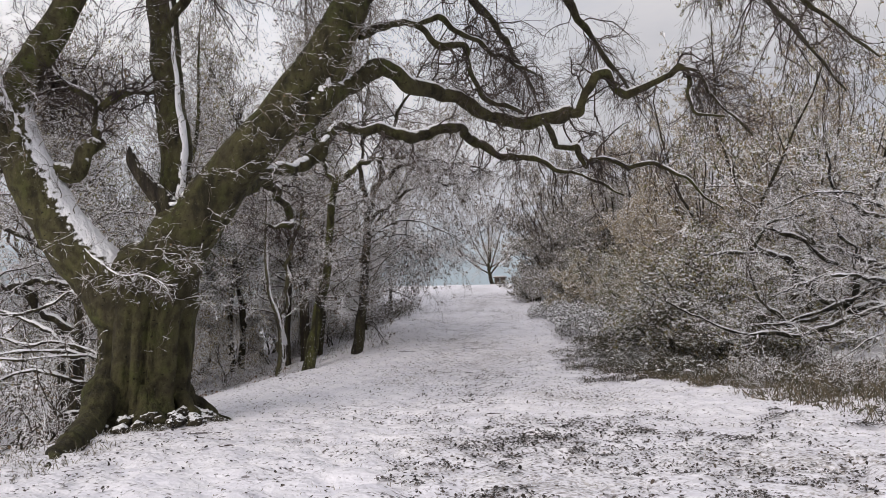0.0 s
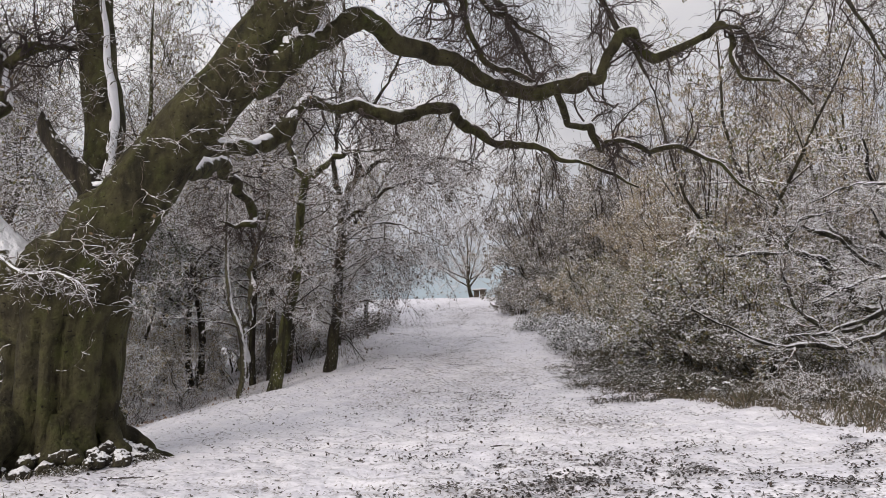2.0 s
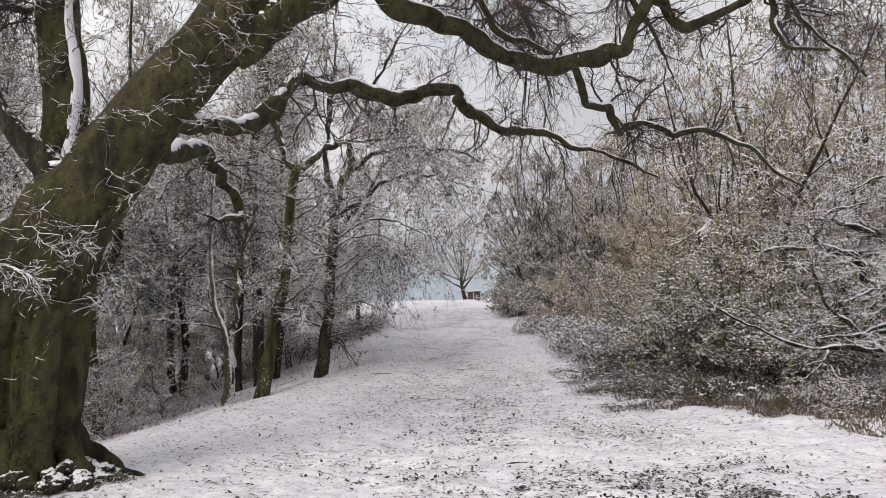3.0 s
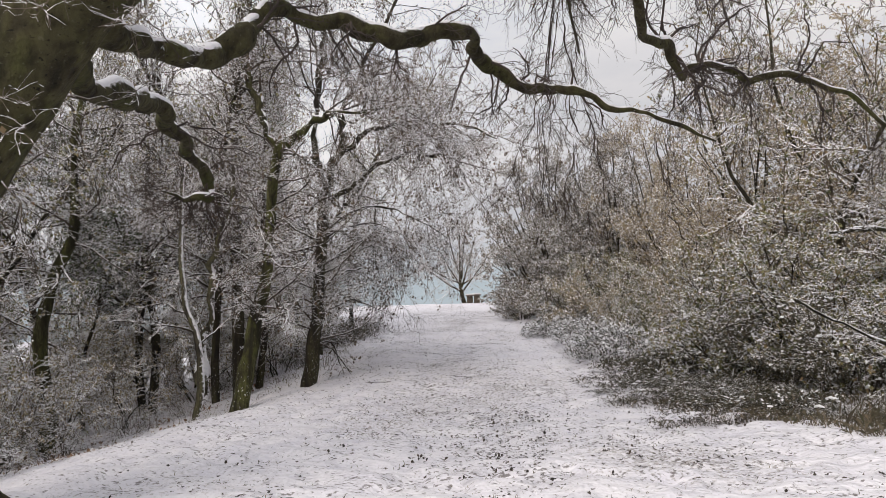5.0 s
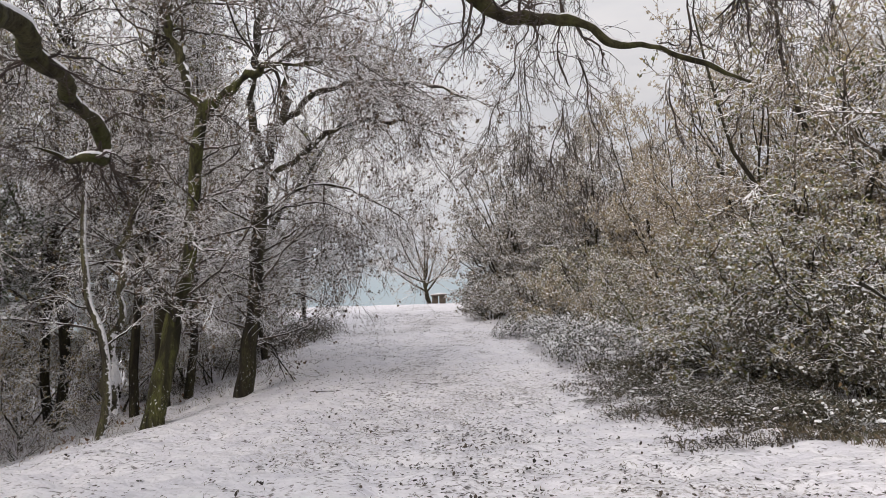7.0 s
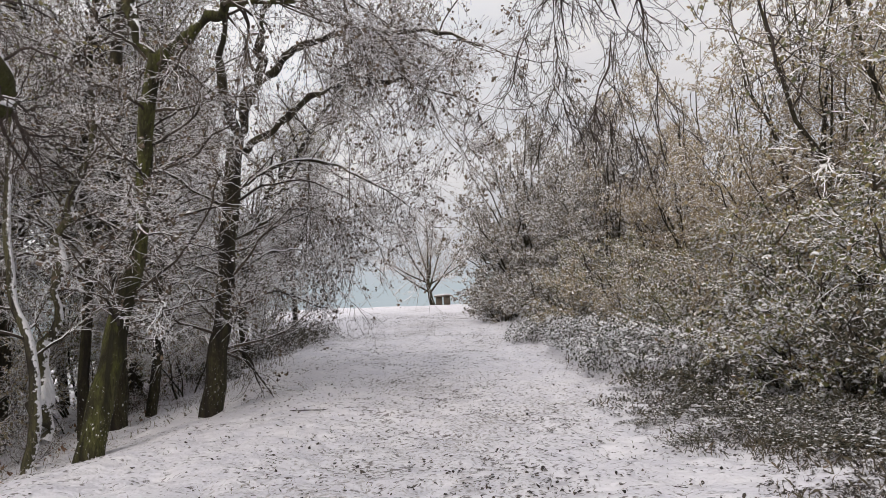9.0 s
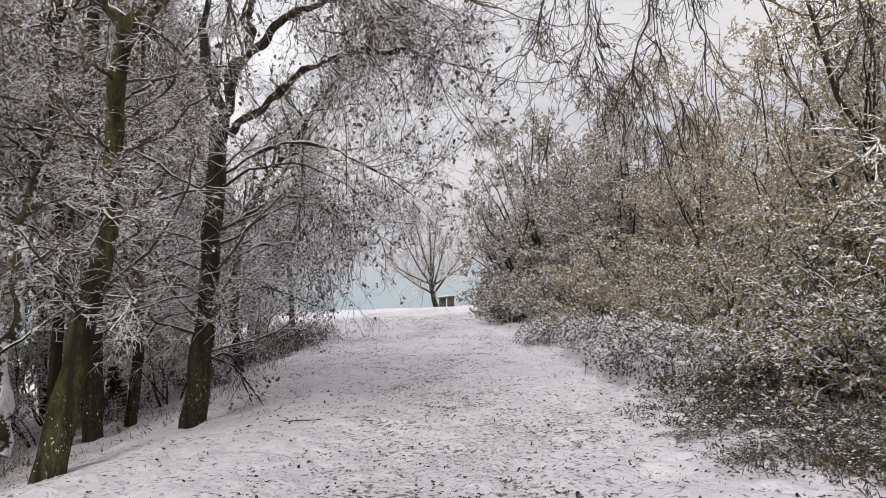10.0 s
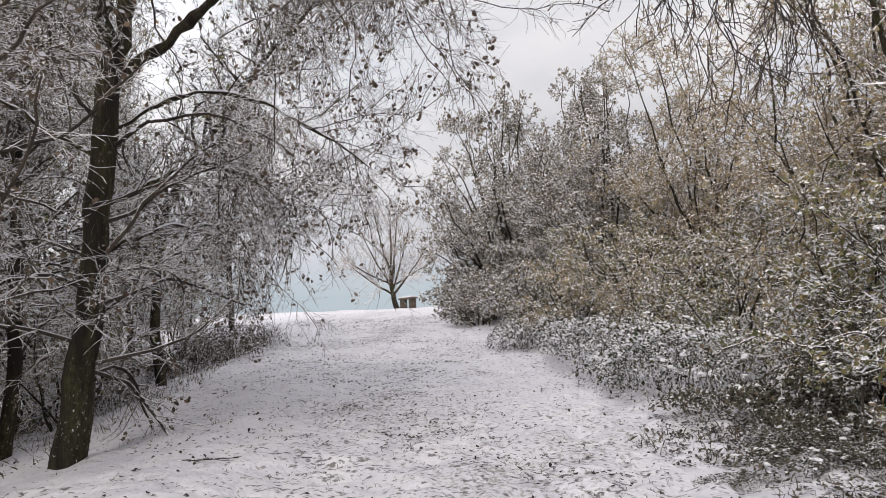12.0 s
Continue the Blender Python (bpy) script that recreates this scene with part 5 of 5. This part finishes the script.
def low_alder():
    root = base("alder_tree", "crooked alder with low snowy boughs reaching out", "tree", 11.4, 18.2, group="thicket")
    up = [(11.4, 18.2, -0.9, 0.24), (11.3, 18.2, 0.4, 0.20), (11.5, 18.4, 2.2, 0.16), (11.9, 18.8, 4.6, 0.11), (12.1, 19.0, 7.4, 0.05)]
    sets = [limb(root, "trunk", up, 40, 12, M_BARK, snow=False)]
    for k in (R5, R6, R7, R8, R9, R10, R11, R12, R13):
        sets.append(limb(root, "limb", [(x, y, z, r * 0.75) for x, y, z, r in k], 40, 8, M_ALDER, wobble=1.8, lie=(0.42, 0.2)))
    for k in ([(11.3, 18.2, 0.6, 0.09), (9.6, 17.6, 1.4, 0.06), (8.2, 17.2, 1.5, 0.04), (7.0, 17.0, 1.1, 0.02)],
              [(11.4, 18.3, 2.0, 0.08), (9.8, 18.0, 3.2, 0.06), (8.4, 17.6, 3.4, 0.04), (7.3, 17.4, 3.0, 0.02)],
              [(11.3, 18.2, 0.2, 0.08), (9.8, 16.8, 0.5, 0.05), (8.8, 16.2, 0.3, 0.03), (7.8, 16.0, -0.2, 0.015)]):
        sets.append(limb(root, "limb", [(x, y, z, r * 0.65) for x, y, z, r in k], 40, 7, M_ALDER, wobble=2.6))
    A = joined(sets)
    s1 = sprout(*A, 12, 1.3, K=9, angle=(25, 75), lo=0.2, up=0.03, wander=0.42, thick=0.55, most=0.022, thin=0.008)
    s2 = sprout(*s1, 7, 0.7, K=6, angle=(25, 70), wander=0.28, thick=0.5, thin=0.0045)
    s3 = sprout(*s2, 5, 0.35, K=4, wander=0.25, thick=0.6, thin=0.0036)
    part("bough_mass", many_tubes("bough_mass", [(*s1, 5)]), M_FROST, root, kind="stuff")
    part("twig_mass", many_tubes("twig_mass", [(*s2, 3), (*s3, 3)]), M_FROST, root, kind="stuff")


low_alder()


def stooping_tree():
    root = base("young_tree", "stooping young tree with snow-lined boughs behind the beech", "tree", L0[0][0], L0[0][1], group="undergrowth")
    sets = []
    for k, name in ((L0, "trunk"), (L1, "limb"), (L2, "limb"), (L3, "limb"), (L4, "limb"), (L5, "limb"), (L6, "limb"), (L7, "limb")):
        sets.append(limb(root, name, [(x, y, z, r * 0.6) for x, y, z, r in k], 36, 8, M_BARK, wobble=1.6, snow=name == "limb", lie=(1.1, 0.5)))
    A = joined(sets[1:])
    s1 = sprout(*A, 9, 0.8, K=7, angle=(25, 75), wander=0.4, thick=0.5, most=0.014, thin=0.007)
    s2 = sprout(*s1, 5, 0.4, K=4, wander=0.3, thick=0.6, thin=0.004)
    part("twig_mass", many_tubes("twig_mass", [(*s1, 4), (*s2, 3)]), M_FROST, root, kind="stuff")


stooping_tree()
hero_tree("young_tree", "bent young tree on the slope below the beech", [(x, y, z, r * 0.8) for x, y, z, r in L8], [L9, L10], M_BARK, 1.2, 500, 1.0, WOOD)
hero_tree("alder_tree", "mossy leaning alder behind the thicket", R4, [], M_MOSS, 1.6, 900, 1.6, "thicket", M_OLIVE)


# ---- brambles ----
def bramble(name, label, x, y, wide, tall, canes, leaves, group, snowy=1.3):
    """A mound of arching canes under a shell of leaves that carry the snow."""
    global RNG
    RNG = np.random.default_rng(int(abs(x) * 130 + abs(y) * 17))
    root = base(name, label, "bush", x, y, group=group)
    K = 7
    a = RNG.uniform(0, 2 * np.pi, canes)
    r = wide * np.sqrt(RNG.uniform(0, 0.3, canes))
    P = np.zeros((canes, K, 3))
    s = np.linspace(0, 1, K)
    out = a + RNG.normal(size=canes) * 1.0
    L, H = wide * RNG.uniform(0.2, 0.42, canes), tall * RNG.uniform(0.4, 0.95, canes)
    P[:, :, 0] = (r * np.cos(a))[:, None] + np.cos(out)[:, None] * L[:, None] * s
    P[:, :, 1] = (r * np.sin(a))[:, None] + np.sin(out)[:, None] * L[:, None] * s
    P[:, :, 2] = H[:, None] * 4 * s * (1.02 - s) * (1 - 0.25 * s) - 0.05
    P += RNG.normal(size=P.shape) * 0.025
    R = np.full((canes, K), 0.006) * np.linspace(1, 0.5, K)
    s2 = sprout(P, R, 2, 0.25, K=4, angle=(30, 80), wander=0.35, thick=0.7, thin=0.0035)
    # the leafy shell, lumpy and thinning out to a ragged rim
    n = int(leaves * 1.35)
    q, d = RNG.uniform(0, 2 * np.pi, n), np.sqrt(RNG.uniform(0, 1, n))
    d = d * np.array([0.80 + 0.42 * noise.noise(Vector((1.6 * math.cos(v), 1.6 * math.sin(v), x))) for v in q])
    lx, ly = wide * d * np.cos(q), wide * d * np.sin(q)
    lumps = np.array([noise.noise(Vector((u * 1.9, v * 1.9, x))) + 0.7 * noise.noise(Vector((u * 5.0, v * 5.0, y))) for u, v in zip(lx, ly)])
    top = tall * np.clip(1 - d ** 2, 0.02, 1) ** 0.7 * np.clip(0.78 + 0.55 * lumps, 0.12, 1.3)
    if tall < 0.5:
        stays = lumps + RNG.normal(size=n) * 0.18 > -0.12 + 0.35 * (d - 0.5)
        lx, ly, top = lx[stays], ly[stays], top[stays]
        n = len(lx)
    at = np.stack([lx, ly, top * (1 - 0.95 * RNG.uniform(0, 1, n) ** 2.2) + 0.01], -1)

    def settle(p):
        p[..., 2] += np.array(ground_z(p[..., 0] + x, p[..., 1] + y)) - ground_z(x, y)
        return p
    part("cane_tangle", many_tubes("cane_tangle", [(settle(P), R, 3), (settle(s2[0]), s2[1], 3)]), M_BOUGH, root, "arching thin canes", kind="stuff")
    part("foliage", mesh_from("foliage", *leaf_arrays(settle(at), 0.064, 0.05, 0.3), smooth=False), M_BRAMBLE_SNOWY if snowy > 1 else M_BRAMBLE, root, "dark leaves loaded with snow", kind="stuff")
    # small soft lumps of snow, clustered on the upper leaves
    seat = np.array([noise.noise(Vector((u * 4.0, v * 4.0, 5))) + 0.6 * noise.noise(Vector((u * 11.0, v * 11.0, 2))) for u, v in zip(lx, ly)])
    crest = np.stack([lx, ly, top + 0.012], -1)[seat > 0.28 - 0.12 * snowy]
    crest = crest[RNG.permutation(len(crest))[:int(130 * snowy)]]
    part("pad_snow", pads_on("pad_snow", settle(crest)[:, None], len(crest), 0.036, 0.5), M_SNOW, root, "soft clumps of fresh snow", kind="stuff")
    return root


EDGE_BUSH = "brambles beside the path"
br = bramble("bramble_bush", "low dark bramble heaped with fresh snow", 5.6, 19.0, 1.25, 0.34, 36, 2600, EDGE_BUSH, 0.6)
planted(br, [(5.0, 23.6, 20, 0.8), (4.9, 25.2, 80, 1.0)])
planted(br, [(4.9, 20.3, 50, 0.9), (4.6, 21.7, 110, 0.85), (4.4, 22.9, 300, 0.8), (3.5, 21.4, 160, 0.4), (3.4, 22.5, 260, 0.35)], 0.55)
planted(br, [(9.4, 16.2, 70, 1.1), (10.4, 14.8, 150, 1.1), (7.8, 14.9, 310, 0.7), (8.2, 13.2, 90, 0.6), (7.2, 16.6, 240, 0.8), (11.5, 13.6, 20, 1.2), (10.2, 12.9, 200, 0.9)])
planted(br, [(-4.35, 12.2, 40, 0.36), (-3.75, 13.0, 200, 0.34)])
heap = bramble("bramble_bush", "tall bramble mound thick with snow", 5.0, 27.4, 1.9, 0.95, 60, 6500, EDGE_BUSH, 3.2)
planted(heap, [(5.9, 18.4, 60, 0.42), (7.0, 17.8, 140, 0.45), (8.1, 17.2, 220, 0.45), (9.2, 16.6, 300, 0.5)], 0.42)
planted(heap, [(5.2, 30.2, 100, 0.9), (6.2, 34.2, 10, 1.0), (4.6, 33.0, 300, 0.85)])
shade = bramble("bramble_bush", "dark tangled bramble under the thorn bushes", 6.3, 24.6, 1.6, 0.85, 70, 4200, EDGE_BUSH, 0.3)
planted(shade, [(6.8, 21.6, 250, 0.8), (8.4, 19.6, 40, 0.8)])
planted(shade, [(5.0, 20.9, 130, 0.5), (5.0, 22.4, 20, 0.55), (5.7, 20.4, 210, 0.65), (5.5, 19.4, 300, 0.5), (4.6, 23.5, 170, 0.45), (5.5, 21.6, 250, 0.75)], 0.6)
lb = bramble("bramble_bush", "bramble mound with brown stalks at the wood's edge", -2.9, 33.6, 1.6, 0.8, 110, 2000, EDGE_BUSH, 0.5)
planted(lb, [(-2.4, 36.4, 70, 0.8), (-3.9, 30.4, 140, 0.7), (-5.4, 36.5, 220, 1.0), (-5.6, 29.8, 10, 0.6)])


# ---- on the crest ----
def crest_tree():
    root = base("bare_tree", "small bare spreading tree on the snowy crest", "tree", 3.05, 55.5)
    trunk = [(3.05, 55.5, 1.7, 0.17), (2.85, 55.5, 2.5, 0.13), (2.75, 55.5, 3.0, 0.11), (2.75, 55.5, 3.7, 0.08), (2.8, 55.5, 4.8, 0.06), (2.8, 55.5, 6.4, 0.02)]
    A = [limb(root, "trunk", trunk, 30, 10, M_BARK, snow=False)]
    for dx, dz, z0 in ((-2.6, 2.0, 2.5), (-1.5, 3.0, 2.9), (-0.8, 3.4, 3.3), (1.0, 3.2, 2.8), (1.8, 2.4, 2.5), (2.6, 1.6, 3.0), (-2.2, 1.2, 3.0), (0.4, 3.4, 3.4)):
        dy = RNG.uniform(-1.2, 1.2)
        A.append(limb(root, "limb", [(2.85, 55.5, z0, 0.075), (2.8 + dx * 0.35, 55.5 + dy * 0.4, z0 + dz * 0.3, 0.05), (2.8 + dx * 0.75, 55.5 + dy * 0.8, z0 + dz * 0.7, 0.03), (2.8 + dx, 55.5 + dy, z0 + dz, 0.02)], 30, 7, M_BARK, snow=False))
    A = joined(A)
    s1 = sprout(*A, 18, 1.5, K=6, angle=(20, 60), up=0.12, wander=0.18, thick=0.5, thin=0.012, most=0.022)
    s2 = sprout(*s1, 9, 0.8, K=4, angle=(20, 55), up=0.06, wander=0.18, thick=0.55, thin=0.009)
    part("twig_mass", many_tubes("twig_mass", [(*s1, 3), (*s2, 3)]), M_CREST_HAZE, root, "fine twigs, coloured pale for haze", kind="stuff")


def block(cx, cy, cz, sx, sy, sz, bevel=0.02):
    bm = bmesh.new()
    bmesh.ops.create_cube(bm, size=1.0, matrix=Matrix.Translation((cx, cy, cz)) @ Matrix.Diagonal((sx, sy, sz, 1)))
    bmesh.ops.bevel(bm, geom=bm.edges[:], offset=bevel, segments=2, affect="EDGES")
    me = bpy.data.meshes.new("block")
    bm.to_mesh(me)
    bm.free()
    return me


def bench():
    root = base("bench", "simple wooden bench with snow on its seat", "bench", 3.5, 54.6, turn=-70)
    part("seat", block(0, 0, 0.47, 1.5, 0.42, 0.08), M_PLANK, root)
    part("snow_cap", block(0, 0, 0.545, 1.48, 0.41, 0.07, 0.03), M_SNOW, root, "layer of snow")
    for x in (-0.52, 0.52):
        part("leg", block(x, 0, 0.2, 0.16, 0.36, 0.46), M_PLANK, root)


crest_tree()
bench()


# ---- on the ground ----
def scattered(count, spread):
    """Places on the snow, most of them on the trodden way."""
    y = RNG.uniform(4, 44, count)
    x = RNG.normal(size=count) * spread + 0.8
    return x, y


def litter():
    x, y = scattered(19000, 2.4)
    patch = np.array([noise.noise(Vector((a * 0.55, b * 0.4, 3.0))) + 0.5 * noise.noise(Vector((a * 1.7, b * 1.3, 8.0))) for a, b in zip(x, y)])
    keep = RNG.uniform(-0.4, 0.55, len(x)) < patch
    x = np.concatenate([x[keep], RNG.normal(size=900) * 1.4 + 2.4, RNG.normal(size=220) * 0.3 + 1.45])
    y = np.concatenate([y[keep], RNG.normal(size=900) * 1.5 + 10.6, RNG.normal(size=220) * 0.22 + 10.95])
    mx, my = RNG.uniform(-0.5, 7.0, 6000), RNG.uniform(4.6, 12.5, 6000)
    muddy = np.array([noise.noise(Vector((a * 0.8, b * 0.8, 5.0))) for a, b in zip(mx, my)]) > RNG.uniform(-0.08, 0.45, 6000)
    x, y = np.concatenate([x, mx[muddy]]), np.concatenate([y, my[muddy]])
    ex, ey = RNG.uniform(3.0, 6.0, 8000), RNG.uniform(18.0, 25.5, 8000)
    under = ex > RNG.uniform(2.9, 4.6, 8000) + 0.5 * np.sin(ey * 2.3)
    x, y = np.concatenate([x, ex[under]]), np.concatenate([y, ey[under]])
    # the bank at the old tree's foot
    bx, by = RNG.uniform(-7.0, -2.6, 1500), RNG.uniform(7.5, 12.8, 1500)
    down = bx < RNG.uniform(-6.0, -2.6, 1500)
    x, y = np.concatenate([x, bx[down]]), np.concatenate([y, by[down]])
    # dark clumps where the snow has been kicked up
    cx, cy, big = RNG.uniform(-0.5, 7.0, 130), RNG.uniform(5.5, 13.0, 130), RNG.uniform(0.02, 0.13, 130)
    x = np.concatenate([x, np.repeat(cx, 22) + RNG.normal(size=130 * 22) * np.repeat(big, 22) * 1.8])
    y = np.concatenate([y, np.repeat(cy, 22) + RNG.normal(size=130 * 22) * np.repeat(big, 22)])
    x, y = np.repeat(x, 3), np.repeat(y, 3)     # leaves lie in twos and threes
    x, y = x + RNG.normal(size=len(x)) * 0.03, y + RNG.normal(size=len(x)) * 0.03
    some = RNG.uniform(size=len(x)) < 0.6
    x, y = x[some], y[some]
    at = np.stack([x, y, ground_z(x, y) + 0.015 + RNG.uniform(0, 0.015, len(x))], -1)
    ob = new("leaf_litter", mesh_from("leaf_litter", *leaf_arrays(at, 0.046, 0.0, 0.75, oval=True), smooth=False))
    ob.data.materials.append(M_FALLEN)
    tagged(ob, "dark fallen leaves strewn over the snow", "leaf litter", kind="stuff")


def blades(name, label, x, y, tall, droop, material):
    n = len(x)
    at = np.stack([x, y, ground_z(x, y) - 0.02], -1)
    d = unit(np.stack([RNG.normal(size=n) * 0.5, RNG.normal(size=n) * 0.5, np.ones(n)], -1))
    turn = RNG.uniform(0, 2 * np.pi, n)
    side = np.stack([np.cos(turn), np.sin(turn), np.zeros(n)], -1) * (0.004 + 0.012 * tall)
    h = (tall * RNG.uniform(0.3, 1.2, n))[:, None]
    mid = at + d * h * 0.6
    d[:, 2] -= droop
    v = np.stack([at - side, at + side, mid + side * 0.8, mid + unit(d) * h * 0.5, mid - side * 0.8], 1)
    ob = new(name, mesh_from(name, v.reshape(-1, 3), np.arange(5 * n).reshape(n, 5), smooth=False))
    ob.data.materials.append(material)
    tagged(ob, label, "grass", kind="stuff")


def sticks():
    for x, y, turn, long in ((-0.9, 24.3, 5, 1.3), (-0.57, 17.0, 40, 0.35), (1.2, 17.9, 80, 0.4), (2.3, 19.2, -20, 0.6), (-3.4, 11.9, 15, 0.7), (-2.6, 10.6, -10, 0.5), (0.9, 13.4, 30, 0.4)):
        root = base("fallen_stick", "thin dark stick lying on the snow", "stick", x, y, turn=turn, group="fallen sticks")
        s = np.linspace(-0.5, 0.5, 9) * long
        c, q = math.cos(radians(turn)), math.sin(radians(turn))
        side = np.cumsum(RNG.normal(size=9) * 0.018)
        z = ground_z(x + c * s - q * side, y + q * s + c * side) - ground_z(x, y) + 0.012
        P = np.stack([s, side, z], -1)[None]
        R = np.linspace(0.011, 0.005, 9)[None]
        f = sprout(P, R, 4, long * 0.25, K=4, angle=(25, 50), thick=0.6, thin=0.004)
        f[0][:, :, 2] = 0.014
        part("stick", many_tubes("stick", [(P, R, 5), (*f, 3)]), M_TWIG, root)


litter()


def wood_litter():
    x, y = RNG.uniform(-9.5, -4.6, 9000), RNG.uniform(16.5, 31, 9000)
    patch = np.array([noise.noise(Vector((a * 0.6, b * 0.6, 21.0))) + 0.5 * noise.noise(Vector((a * 2.0, b * 2.0, 4.0))) for a, b in zip(x, y)])
    keep = (patch > RNG.uniform(-0.1, 0.5, 9000)) & (x < np.interp(y, [16, 22, 26, 31], [-5.6, -4.9, -4.0, -3.6]))
    at = np.stack([x[keep], y[keep], ground_z(x[keep], y[keep]) + 0.02], -1)
    ob = new("leaf_litter", mesh_from("leaf_litter", *leaf_arrays(at, 0.085, 0.0, 0.4), smooth=False))
    ob.data.materials.append(M_RUSSET)
    tagged(ob, "russet fallen leaves on the snowy floor of the wood", "leaf litter", kind="stuff")


wood_litter()
gxs, gys = scattered(9000, 2.4)
blades("tuft_grass", "short dead grass poking through the snow", gxs, gys, 0.05, 0.6, M_GRASS)
vy = 21 - np.abs(RNG.normal(size=9000)) * 5.0
vx = np.interp(vy, [9, 12, 16, 19, 21], [6.2, 6.05, 5.6, 4.9, 4.4]) + np.abs(RNG.normal(size=9000)) * 1.6 - 0.2 + np.array([0.7 * noise.noise(Vector((0, q * 0.8, 4))) + 0.4 * noise.noise(Vector((0, q * 2.7, 9))) for q in vy])
blades("verge_grass", "long dry grass at the thicket's foot, dusted with snow", vx, vy, 0.19, 0.7, M_VERGE)
wy = RNG.uniform(11.5, 18.0, 5000)
wx = np.interp(wy, [11.5, 15, 18], [6.9, 6.6, 6.0]) + RNG.uniform(0, 1, 5000) * 3.4 + 0.5 * np.sin(wy * 2.1) + RNG.normal(size=5000) * 0.3
blades("verge_grass", "tall brown and olive grass under the thicket's boughs", wx, wy, 0.36, 0.45, M_VERGE)
uy = RNG.uniform(18.0, 24.5, 4500)
ux = 3.3 + RNG.uniform(0, 1, 4500) ** 0.7 * 2.6 + 0.35 * np.sin(uy * 2.3)
blades("verge_grass", "short dark stalks and grass at the brambles' foot", ux, uy, 0.13, 0.6, M_VERGE)
ly = np.concatenate([RNG.uniform(27.5, 38, 1700), RNG.uniform(22, 27.5, 300)])
lx = np.interp(ly, [22, 26, 30, 38], [-5.0, -3.2, -2.5, -1.9]) - np.abs(RNG.normal(size=2000)) * 1.3 + 0.1
blades("bank_grass", "dry grass and stalks on the wood's bank", lx, ly, 0.16, 0.5, M_GRASS)
fy = RNG.uniform(7.5, 12.6, 1500)
fx = -4.2 - np.abs(RNG.normal(size=1500)) * 1.6
blades("bank_grass", "dead grass and stalks on the bank under the beech", fx, fy, 0.12, 0.5, M_GRASS)
sticks()
